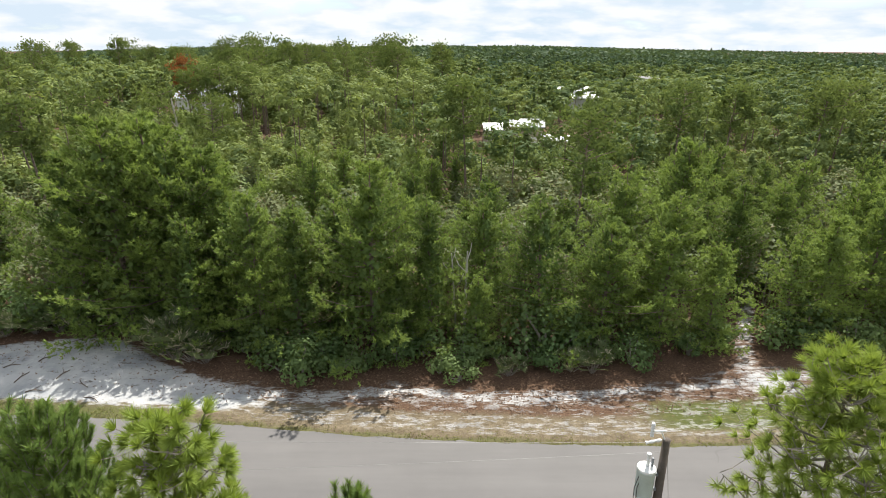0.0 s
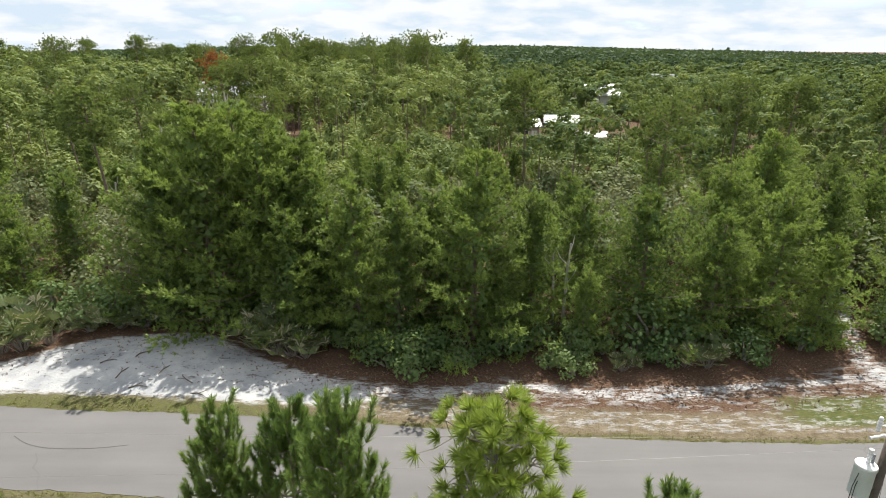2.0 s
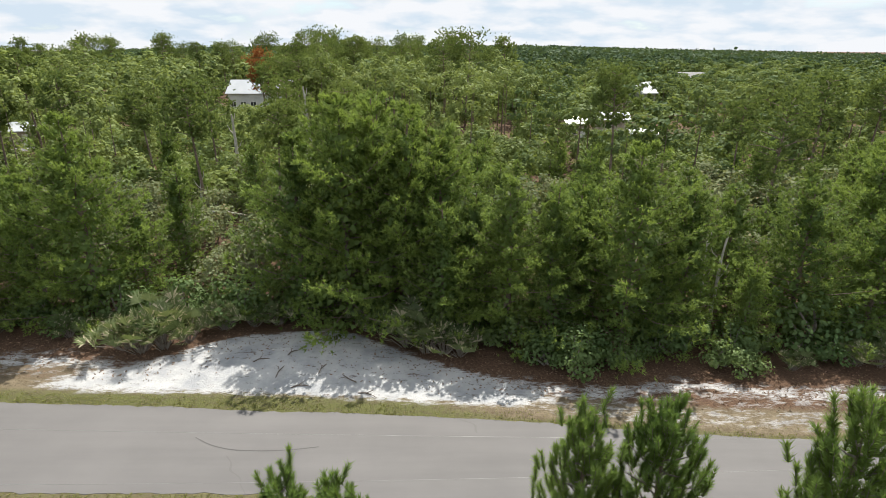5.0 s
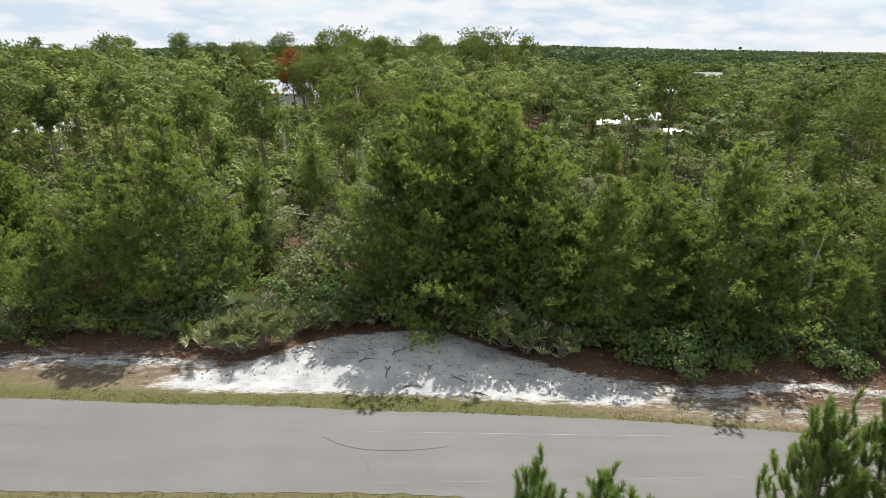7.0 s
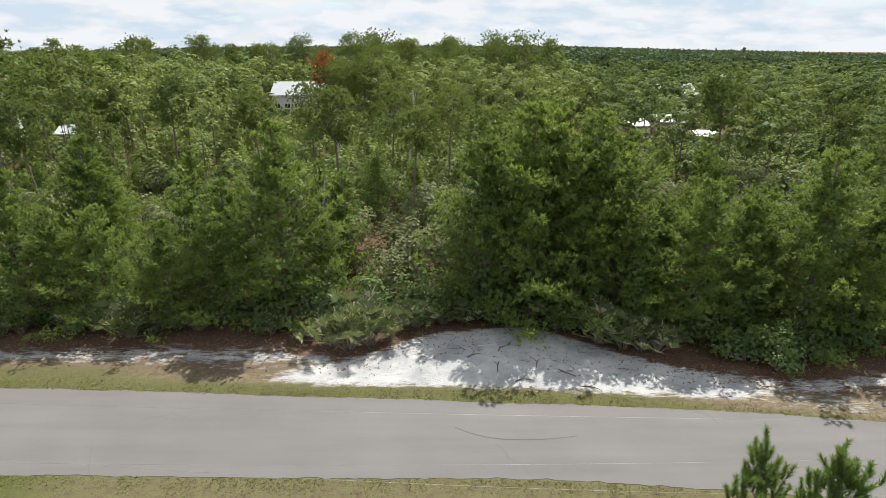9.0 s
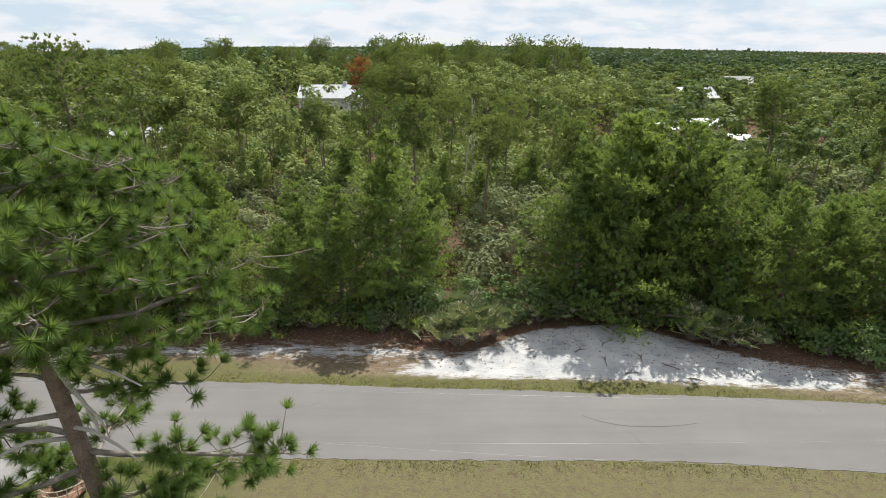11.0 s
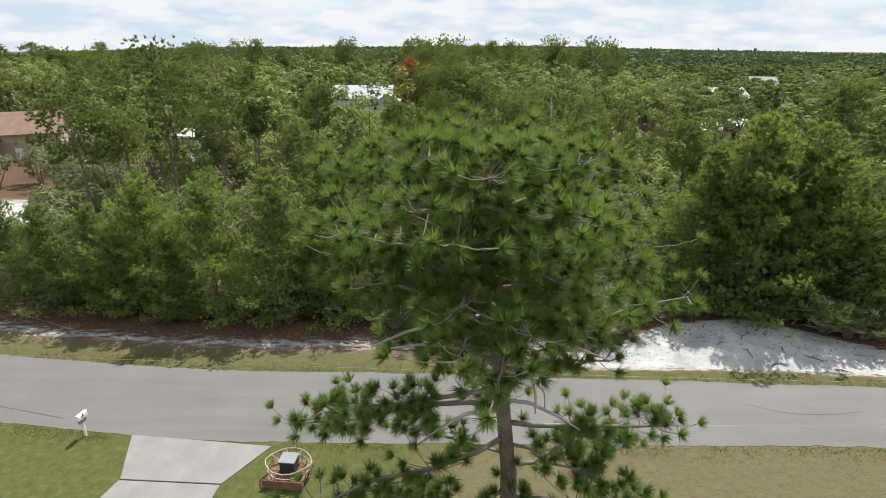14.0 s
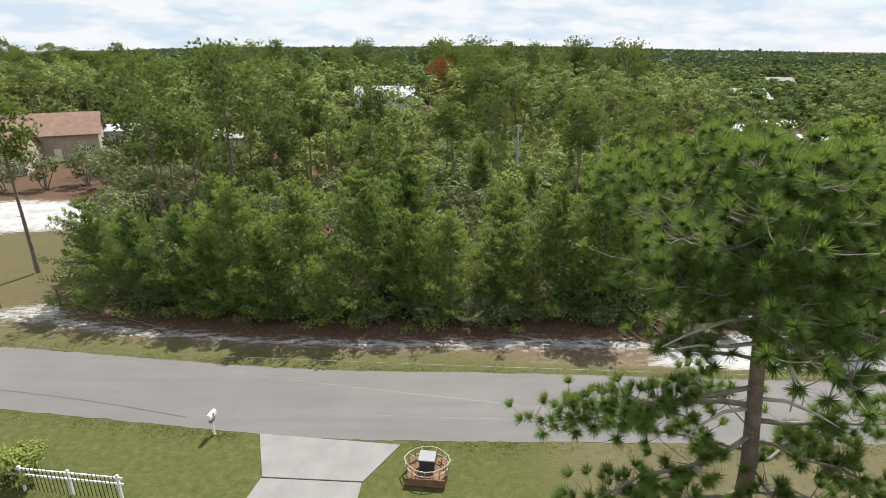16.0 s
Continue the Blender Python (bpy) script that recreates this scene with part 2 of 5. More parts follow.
def surface(name, c1, c2, scale=3.0, rough=0.8, metal=0.0, bump=0.3, fine=None, detail=6.0):
    """A solid surface with two scales of variation and a fine relief."""
    m, nodes, links = material(name)
    co = nodes.new("ShaderNodeTexCoord").outputs["Object"]
    big = noise_tex(nodes, links, co, scale, detail)
    small = noise_tex(nodes, links, co, fine or scale * 14, 3.0)
    mixv = math_node(nodes, links, "ADD", math_node(nodes, links, "MULTIPLY", big, 0.7), math_node(nodes, links, "MULTIPLY", small, 0.45))
    colour = ramp(nodes, links, mixv, [(0.35, c1), (0.78, c2)])
    b, out, bp = nodes.new("ShaderNodeBsdfPrincipled"), nodes.new("ShaderNodeOutputMaterial"), nodes.new("ShaderNodeBump")
    bp.inputs["Strength"].default_value, bp.inputs["Distance"].default_value = bump, 0.02
    links.new(small, bp.inputs["Height"])
    links.new(bp.outputs[0], b.inputs["Normal"])
    links.new(colour, b.inputs["Base Color"])
    b.inputs["Roughness"].default_value, b.inputs["Metallic"].default_value = rough, metal
    links.new(b.outputs[0], out.inputs["Surface"])
    return m


PINE = foliage("young_pine_needles", (0.080, 0.132, 0.042), (0.238, 0.315, 0.082), 0.42)
TALL = foliage("tall_pine_needles", (0.074, 0.118, 0.042), (0.205, 0.255, 0.078), 0.38)
LONG = foliage("long_pine_needles", (0.060, 0.120, 0.032), (0.195, 0.272, 0.075), 0.45, 0.5)
BRIGHT = foliage("bright_pine_needles", (0.110, 0.180, 0.030), (0.270, 0.340, 0.070), 0.42, 0.5)
OAK = foliage("scrub_oak_leaves", (0.098, 0.130, 0.062), (0.225, 0.248, 0.130), 0.36, 0.2, ((0.24, 0.18, 0.10), 0.93))
LEAF = foliage("broad_leaves", (0.065, 0.118, 0.042), (0.175, 0.232, 0.085), 0.36, 0.3)
FROND = foliage("palmetto_fronds", (0.045, 0.075, 0.028), (0.215, 0.250, 0.120), 0.25, 2.4, ((0.42, 0.37, 0.26), 0.82))
WOODS = foliage("far_foliage", (0.062, 0.102, 0.038), (0.215, 0.262, 0.086), 0.36, 0.10)
HILLS = foliage("distant_foliage", (0.036, 0.066, 0.032), (0.090, 0.128, 0.055), 0.28, 0.012)
DEADNEEDLE = foliage("dead_needles", (0.20, 0.075, 0.03), (0.34, 0.14, 0.05), 0.3)
GRASS = foliage("grass_blades", (0.10, 0.125, 0.030), (0.21, 0.22, 0.065), 0.3, 0.7, ((0.32, 0.27, 0.14), 0.75))
BARK = surface("pine_bark", (0.085, 0.060, 0.045), (0.25, 0.19, 0.15), 3.0, 0.95, bump=0.9, fine=24)
GREYBARK = surface("weathered_grey_wood", (0.26, 0.24, 0.21), (0.52, 0.48, 0.43), 2.0, 0.9, bump=0.6)
TWIG = surface("twig_bark", (0.13, 0.11, 0.09), (0.30, 0.265, 0.225), 6.0, 0.95, bump=0.6)


def ground_material():
    """Soil with leaf litter, white sand and grass, parted by the zones of the plan and broken up by noise."""
    m, nodes, links = material("ground_cover")
    pos = world_position(nodes)
    zone = nodes.new("ShaderNodeVertexColor")
    zone.layer_name = "zone"
    sep = nodes.new("ShaderNodeSeparateColor")
    links.new(zone.outputs["Color"], sep.inputs[0])
    n1, n2, n3 = (noise_tex(nodes, links, pos, s, 6.0, 0.65) for s in (0.55, 2.6, 11.0))
    stretch = nodes.new("ShaderNodeMapping")
    stretch.inputs["Scale"].default_value = (0.5, 1.6, 1.0)
    links.new(pos, stretch.inputs["Vector"])
    n4 = noise_tex(nodes, links, stretch.outputs[0], 1.9, 9.0, 0.78)
    fine = noise_tex(nodes, links, pos, 45.0, 2.0)

    def mask(source, noise_out, gain, soft):
        v = math_node(nodes, links, "ADD", source, math_node(nodes, links, "MULTIPLY", math_node(nodes, links, "SUBTRACT", noise_out, 0.5), gain))
        v = math_node(nodes, links, "SUBTRACT", v, 0.5)
        return math_node(nodes, links, "ADD", math_node(nodes, links, "DIVIDE", v, soft), 0.5, clamp=True)

    litter = ramp(nodes, links, n3, [(0.25, (0.040, 0.026, 0.018)), (0.5, (0.094, 0.056, 0.036)), (0.75, (0.180, 0.114, 0.075))])
    soil = ramp(nodes, links, n2, [(0.3, (0.088, 0.068, 0.042)), (0.7, (0.205, 0.166, 0.112))])
    specks = math_node(nodes, links, "GREATER_THAN", noise_tex(nodes, links, pos, 7.0, 4.0, 0.7), 0.60)
    soil = mixed(nodes, links, specks, soil, (0.10, 0.075, 0.045))
    sand = ramp(nodes, links, n1, [(0.34, (0.27, 0.283, 0.30)), (0.60, (0.465, 0.46, 0.452))])
    sand = mixed(nodes, links, math_node(nodes, links, "MULTIPLY", fine, 0.30), sand, (0.34, 0.325, 0.31))
    bits = math_node(nodes, links, "GREATER_THAN", n4, 0.60)
    sand = mixed(nodes, links, math_node(nodes, links, "MULTIPLY", bits, 0.8), sand, (0.13, 0.11, 0.095))
    grass = ramp(nodes, links, n2, [(0.30, (0.048, 0.058, 0.018)), (0.52, (0.080, 0.088, 0.028)), (0.75, (0.135, 0.122, 0.054))])
    grass = mixed(nodes, links, math_node(nodes, links, "MULTIPLY", n3, 0.5), grass, (0.080, 0.092, 0.026))
    colour = mixed(nodes, links, mask(sep.outputs["Blue"], n2, 0.9, 0.35), soil, litter)
    colour = mixed(nodes, links, mask(sep.outputs["Green"], n2, 1.0, 0.45), colour, grass)
    colour = mixed(nodes, links, mask(sep.outputs["Red"], n4, 1.9, 0.25), colour, sand)
    b, out, bp = nodes.new("ShaderNodeBsdfPrincipled"), nodes.new("ShaderNodeOutputMaterial"), nodes.new("ShaderNodeBump")
    bp.inputs["Strength"].default_value, bp.inputs["Distance"].default_value = 0.7, 0.08
    links.new(math_node(nodes, links, "ADD", n3, n4), bp.inputs["Height"])
    links.new(bp.outputs[0], b.inputs["Normal"])
    links.new(colour, b.inputs["Base Color"])
    b.inputs["Roughness"].default_value = 0.95
    b.inputs["Specular IOR Level"].default_value = 0.15
    links.new(b.outputs[0], out.inputs["Surface"])
    return m


def road_material():
    """Weathered pale asphalt, with long wheel wear, fine stone and a few cracks and lighter scuffs."""
    m, nodes, links = material("weathered_asphalt")
    pos = world_position(nodes)
    stretch = nodes.new("ShaderNodeMapping")
    stretch.inputs["Scale"].default_value = (0.10, 1.1, 1.0)
    links.new(pos, stretch.inputs["Vector"])
    long = noise_tex(nodes, links, stretch.outputs[0], 1.0, 5.0)
    big, fine = noise_tex(nodes, links, pos, 0.30, 4.0), noise_tex(nodes, links, pos, 60.0, 2.0)
    v = math_node(nodes, links, "ADD", math_node(nodes, links, "MULTIPLY", long, 0.55), math_node(nodes, links, "MULTIPLY", big, 0.45))
    colour = ramp(nodes, links, v, [(0.32, (0.108, 0.102, 0.100)), (0.50, (0.128, 0.121, 0.118)), (0.70, (0.150, 0.142, 0.138))])
    colour = mixed(nodes, links, math_node(nodes, links, "MULTIPLY", fine, 0.30), colour, (0.118, 0.113, 0.110))
    warp = nodes.new("ShaderNodeTexNoise")
    warp.inputs["Scale"].default_value = 0.35
    links.new(pos, warp.inputs["Vector"])
    shifted = nodes.new("ShaderNodeMix"); shifted.data_type = "VECTOR"; shifted.inputs["Factor"].default_value = 0.75
    links.new(pos, shifted.inputs["A"]); links.new(warp.outputs["Color"], shifted.inputs["B"])
    crack = nodes.new("ShaderNodeTexVoronoi")
    crack.feature = "DISTANCE_TO_EDGE"
    crack.inputs["Scale"].default_value = 0.55
    links.new(shifted.outputs["Result"], crack.inputs["Vector"])
    thin = math_node(nodes, links, "LESS_THAN", crack.outputs["Distance"], 0.004)
    some = math_node(nodes, links, "GREATER_THAN", noise_tex(nodes, links, pos, 0.11, 2.0), 0.56)
    colour = mixed(nodes, links, math_node(nodes, links, "MULTIPLY", math_node(nodes, links, "MULTIPLY", thin, some), 0.35), colour, (0.09, 0.085, 0.08))
    b, out, bp = nodes.new("ShaderNodeBsdfPrincipled"), nodes.new("ShaderNodeOutputMaterial"), nodes.new("ShaderNodeBump")
    bp.inputs["Strength"].default_value, bp.inputs["Distance"].default_value = 0.35, 0.01
    links.new(fine, bp.inputs["Height"])
    links.new(bp.outputs[0], b.inputs["Normal"])
    links.new(colour, b.inputs["Base Color"])
    b.inputs["Roughness"].default_value = 0.85
    links.new(b.outputs[0], out.inputs["Surface"])
    return m


GROUND, ASPHALT = ground_material(), road_material()
CONCRETE = surface("concrete", (0.155, 0.152, 0.147), (0.235, 0.231, 0.224), 0.8, 0.9, bump=0.25, fine=30)
POLEWOOD = surface("dark_pole_wood", (0.045, 0.036, 0.030), (0.13, 0.105, 0.085), 4.0, 0.9, bump=0.6)
WHITE = surface("white_paint", (0.70, 0.70, 0.68), (0.82, 0.82, 0.80), 2.0, 0.5, bump=0.05)
ROOFWHITE = surface("white_metal_roof", (0.36, 0.38, 0.40), (0.46, 0.47, 0.48), 0.6, 0.35, bump=0.05)
ROOFBROWN = surface("brown_shingle", (0.16, 0.095, 0.07), (0.29, 0.19, 0.145), 1.2, 0.95, bump=0.4)
ROOFGREY = surface("grey_shingle", (0.24, 0.23, 0.22), (0.42, 0.41, 0.40), 1.2, 0.95, bump=0.4)
STUCCO = surface("pale_stucco", (0.42, 0.42, 0.42), (0.60, 0.59, 0.57), 0.9, 0.9, bump=0.2)
TANWALL = surface("tan_siding", (0.30, 0.26, 0.20), (0.45, 0.40, 0.32), 0.9, 0.9, bump=0.2)
DARKGLASS = surface("dark_glass", (0.02, 0.025, 0.03), (0.05, 0.055, 0.06), 0.5, 0.08, bump=0.0)
GREYMETAL = surface("grey_painted_steel", (0.42, 0.50, 0.52), (0.58, 0.66, 0.68), 1.5, 0.45, bump=0.05)
PORCELAIN = surface("porcelain", (0.55, 0.55, 0.56), (0.75, 0.75, 0.76), 4.0, 0.25, bump=0.0)
WIRE = surface("aluminium_wire", (0.20, 0.195, 0.19), (0.30, 0.295, 0.29), 2.0, 0.5, 0.3, bump=0.0)
BLACK = surface("dark_plastic", (0.020, 0.021, 0.025), (0.045, 0.046, 0.055), 2.0, 0.5, bump=0.05)
SLATE = surface("grey_lid", (0.15, 0.16, 0.18), (0.24, 0.25, 0.27), 2.0, 0.45, bump=0.05)
CANE = surface("pale_bent_cane", (0.26, 0.22, 0.15), (0.42, 0.36, 0.26), 5.0, 0.7, bump=0.2)
RUSTWOOD = surface("reddish_brown_boards", (0.10, 0.05, 0.03), (0.22, 0.12, 0.075), 3.0, 0.9, bump=0.4)
FENCEWOOD = surface("old_fence_wood", (0.06, 0.045, 0.035), (0.16, 0.12, 0.09), 5.0, 0.95, bump=0.5)
IRON = surface("black_iron", (0.015, 0.015, 0.016), (0.04, 0.04, 0.042), 5.0, 0.5, 0.5, bump=0.1)

# ---------------------------------------------------------------- ground, road, drive
TRAIL = spline([26, 28, 31, 35, 42, 50, 70, 98, 130], [16.5, 17.3, 18.8, 21.0, 24.2, 27.3, 34, 47, 60])   # x of the sandy trail by y


def zones(x, y):
    """How much white sand, grass and leaf litter lies at a place of the plan."""
    d, edge, wood = y - far_edge(x), far_edge(x), WOOD(x)
    inside = (d > 0)
    pile = smooth(-0.9, 1.1, SAND_TOP(x) - y) * smooth(-38, -31, x) * smooth(-6, -12, x) * smooth(0.2, 2.2, d) * 1.15
    mid = edge + (0.60 + 0.10 * smooth(-12, 4, x)) * (wood - edge)
    wide = 0.75 + 0.35 * np.sin(x * 0.31 + 1.0) * np.sin(x * 0.13)
    band = 0.56 * np.exp(-((y - mid) / np.maximum(wide, 0.45)) ** 2) * smooth(-100, -80, x) * smooth(40, 24, x)
    strip = 0.40 * smooth(0.25, 0.7, d) * smooth(2.6, 1.7, d) * smooth(-14, -8, x) * smooth(26, 14, x)
    trail = 0.50 * smooth(0.8, 0.2, np.abs(x - TRAIL(y)) * (1 - 0.3 * smooth(24, 27, y))) * smooth(25, 27, y) * smooth(140, 120, y)
    mouth = 0.75 * np.exp(-((x - 17.5) / 2.4) ** 2 - ((y - 25.6) / 1.6) ** 2)
    yard = 0.95 * smooth(9, 6, np.hypot((x + 91) * 0.75, (y - 56) * 1.1)) + 0.8 * smooth(6, 3, np.hypot(x + 82, (y - 90) * 0.6))
    gate = 0.55 * np.exp(-((x + 75) / 5) ** 2 - ((y - 31.5) / 2.2) ** 2)
    mottle = 0.36 * smooth(1.8, 2.4, d) * smooth(0.3, 1.4, wood - y) * smooth(-76, -70, x) * smooth(26, 20, x)
    sand = np.where(inside, np.maximum.reduce([pile, band, mottle, strip, trail, mouth, yard, gate]), 0)
    grass = 0.62 * smooth(1.7, 0.7, d) * smooth(-9, -16, x) + 0.55 * smooth(0.5, 0.2, d) * smooth(-16, -9, x)
    grass = np.maximum(grass, 0.58 * smooth(2.9, 1.6, d) * smooth(-36, -44, x))
    grass = np.maximum(grass, 0.90 * smooth(0.9, 1.4, d) * smooth(4.0, 2.8, d) * smooth(7, 13, x))
    grass = np.maximum(grass, 0.8 * smooth(14, 9, np.hypot(x + 62, (y - 146))) + 0.7 * smooth(8, 5, np.hypot(x + 100, y - 50)))
    lawn = 0.47 + 0.54 * smooth(-39, -46, x)
    grass = np.where(y < near_edge(x) + 0.5, lawn, grass)
    litter = smooth(2.6, 1.4, wood - y) * np.where(inside, 1, 0) * (1.1 - 0.6 * smooth(-68, -72, x) * smooth(70, 60, y))
    grass = np.maximum(grass, 0.48 * smooth(-68, -73, x) * smooth(64, 54, y) * np.where(inside, 1, 0))
    # thin litter over the verge, its dark patches also painted for tree shadow
    litter = np.maximum(litter, 0.42 * smooth(1.2, 2.2, d) * np.where(inside & (y < wood), 1, 0))
    litter = np.maximum(litter, 0.75 * smooth(1.6, 2.4, d) * smooth(-13, -8, x) * np.where(inside, 1, 0))
    return np.clip(sand, 0, 1), np.clip(grass, 0, 1), np.clip(litter, 0, 1)


def lines(lo, hi, step, reach, grow=1.35):
    a = list(np.arange(lo, hi + step / 2, step))
    s, lo2, hi2 = step, a[0], a[-1]
    while hi2 < reach or lo2 > -reach:
        s *= grow
        hi2, lo2 = hi2 + s, lo2 - s
        a = [lo2] + a + [hi2]
    return np.array(a)


gx, gy = lines(-100, 42, 0.42, 4400), lines(6, 44, 0.38, 4400)
ground_me = grid_mesh("ground", gx, gy, ground_z, GROUND)
X, Y = np.meshgrid(gx, gy)
zr, zg, zb = zones(X.ravel(), Y.ravel())
attr = ground_me.color_attributes.new("zone", "FLOAT_COLOR", "POINT")
attr.data.foreach_set("color", np.stack([zr, zg, zb, np.ones_like(zr)], -1).astype(np.float32).ravel())
tagged(new("ground", ground_me), "sandy ground with leaf litter, white sand patches and thin grass", "ground", kind="structure")


def build_road():
    xs = np.concatenate([np.arange(-400, -100, 6.0), np.arange(-100, 44, 0.4), np.arange(44, 400, 6.0)])
    r = np.random.default_rng(3)
    lo = near_edge(xs) + np.where(np.abs(xs + 30) < 75, r.normal(0, 0.035, len(xs)), 0)
    hi = far_edge(xs) + np.where(np.abs(xs + 30) < 75, r.normal(0, 0.035, len(xs)), 0)
    verts, faces, k = [], [], 9
    for i, x in enumerate(xs):
        for j in range(k):
            s = j / (k - 1)
            s2 = 0.004 if j == 1 else 0.996 if j == k - 2 else s
            z = 0.014 + 0.06 * (1 - (2 * s2 - 1) ** 2) if 0 < j < k - 1 else -0.08
            verts.append((x, lo[i] + (hi[i] - lo[i]) * s2, z))
    for i in range(len(xs) - 1):
        for j in range(k - 1):
            a = i * k + j
            faces.append((a, a + k, a + k + 1, a + 1))
    me = bpy.data.meshes.new("road")
    me.from_pydata(verts, [], faces)
    return tagged(new("road", finish(me, ASPHALT)), "pale weathered asphalt road with ragged edges", "road", kind="structure")


build_road()


def build_drive():
    drive = tagged(new("driveway"), "pale concrete driveway in jointed slabs beside the lawn", "driveway", kind="structure")
    slabs = [[(-55.15, 18.78), (-48.3, 17.98), (-49.75, 15.62), (-54.15, 15.9)],
             [(-54.18, 15.84), (-49.78, 15.56), (-50.0, 12.0), (-55.0, 12.0)],
             [(-55.02, 11.94), (-50.02, 11.94), (-50.1, 7.6), (-55.1, 7.6)]]
    for corners in slabs:
        bm = bmesh.new()
        low = [bm.verts.new((x, y, -0.06)) for x, y in corners]
        top = [bm.verts.new((x, y, 0.045)) for x, y in corners]
        bm.faces.new(top[::-1])
        bm.faces.new(low)
        for k in range(4):
            bm.faces.new((low[k], top[k], top[(k + 1) % 4], low[(k + 1) % 4]))
        bmesh.ops.recalc_face_normals(bm, faces=bm.faces)
        bmesh.ops.bevel(bm, geom=[e for e in bm.edges if all(v.co.z > 0 for v in e.verts)], offset=0.015, segments=1, affect="EDGES")
        part("slab", bm, CONCRETE, drive)


build_drive()

# ---------------------------------------------------------------- trees
def trunk_bm(h, r0, r, lean=0.3, top=0.02, sides=7, steps=8):
    bm = bmesh.new()
    ph, wob = r.uniform(0, 6.28), lean
    pts = [(wob * math.sin(ph + 1.7 * s) * s, wob * math.cos(ph * 1.3 + 1.4 * s) * s, h * s - 0.15 * (s == 0)) for s in np.linspace(0, 1, steps)]
    add_tube(bm, pts, [r0 * (1 - s) ** 0.8 + top + (0.25 * r0 if s == 0 else 0) for s in np.linspace(0, 1, steps)], sides)
    return bm, pts


def along(pts, z):
    zs = [p[2] for p in pts]
    return np.array([np.interp(z, zs, [p[0] for p in pts]), np.interp(z, zs, [p[1] for p in pts]), z])


def young_pine(seed, h, rad, tufts=24, per=9, needle=0.21, width=0.050, bare=0.05, layer=0.10):
    """A young pine clad to the ground: layers of rising boughs, each a broad plume of shoots, with dark gaps between."""
    r = np.random.default_rng(seed)
    bm, pts = trunk_bm(h, 0.016 * h, r, 0.25)
    boughs = bmesh.new()
    cen, axe, fac, leaf_tone = [], [], [], []
    z = bare * h
    up = np.array([0, 0, 1.0])
    while z < h * 0.97:
        s = z / h
        reach = 1.28 * rad * (1 - s) ** 0.80 * (0.82 + 0.18 * min(1, s / 0.18)) * r.uniform(0.85, 1.1) + 0.18
        n = int(r.integers(6, 8)) if s < 0.8 else 5
        a0 = r.uniform(0, 6.28)
        for k in range(n):
            a = a0 + 6.283 * k / n + r.normal(0, 0.2)
            ln = reach * r.uniform(0.62, 1.2)
            rise = r.uniform(0.08, 0.45) + 0.9 * s
            base = along(pts, min(h, max(0.1, z + r.normal(0, 0.02 * h))))
            out = np.array([math.cos(a), math.sin(a), 0.0])
            tang = np.array([-math.sin(a), math.cos(a), 0.0])
            tip = base + out * ln + up * ln * rise * 0.75
            if ln > 0.6:
                mid = base * 0.5 + tip * 0.5 - up * 0.06 * ln
                add_tube(boughs, [base, mid, tip], [0.008 * ln + 0.010, 0.005 * ln + 0.006, 0.005], 4, False)
            m = max(10, int(2.6 * tufts * (0.25 + 0.75 * ln / rad)))
            u = 1.05 - 0.75 * r.uniform(0, 1, m) ** 1.2
            lat = r.normal(0, 1, m) * (0.09 + 0.24 * ln * np.clip(u, 0, 1) * (1.18 - u))
            ver = r.normal(0, 1, m) * (0.05 + 0.035 * ln)
            p = base + (tip - base) * u[:, None] - up * (0.07 * ln * np.sin(np.pi * np.clip(u, 0, 1)))[:, None]
            cen.append(p + tang * lat[:, None] + up * (ver - 0.25 * np.abs(lat))[:, None])
            axe.append(out * 0.7 + up * 0.55 + tang * np.sign(lat)[:, None] * 0.35 + np.zeros((m, 3)))
            fac.append(out * 0.35 + up * (0.70 + 4.0 * ver)[:, None] + tang * np.sign(lat)[:, None] * 0.3)
            # lighter new growth at the tips; towards the stem, shade painted into the tone
            leaf_tone.append(np.clip(1.3 * (u - 0.68), -0.4, 0.5))
        z += h * layer * r.uniform(0.8, 1.2) * (1.15 - 0.55 * s)
    tp = along(pts, h * 0.96)
    cen.append(tp + r.normal(size=(16, 3)) * np.array([0.10, 0.10, 0.28]))
    axe.append(np.tile([0, 0, 1.0], (16, 1)))
    fac.append(r.normal(size=(16, 3)) + up)
    leaf_tone.append(np.full(16, 0.3))
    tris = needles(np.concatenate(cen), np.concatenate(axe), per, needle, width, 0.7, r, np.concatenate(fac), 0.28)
    # old foliage close to the stem, that shuts the view through the tree; inner shade put into its tone
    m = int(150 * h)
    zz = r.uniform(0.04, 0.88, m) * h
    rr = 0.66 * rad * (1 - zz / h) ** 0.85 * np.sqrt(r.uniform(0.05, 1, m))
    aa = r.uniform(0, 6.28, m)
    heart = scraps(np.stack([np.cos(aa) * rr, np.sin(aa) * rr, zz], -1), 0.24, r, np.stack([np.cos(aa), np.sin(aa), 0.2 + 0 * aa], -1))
    return bm, (np.concatenate([tris, heart]), np.concatenate([np.repeat(np.concatenate(leaf_tone), per), np.full(m, -0.22)])), boughs


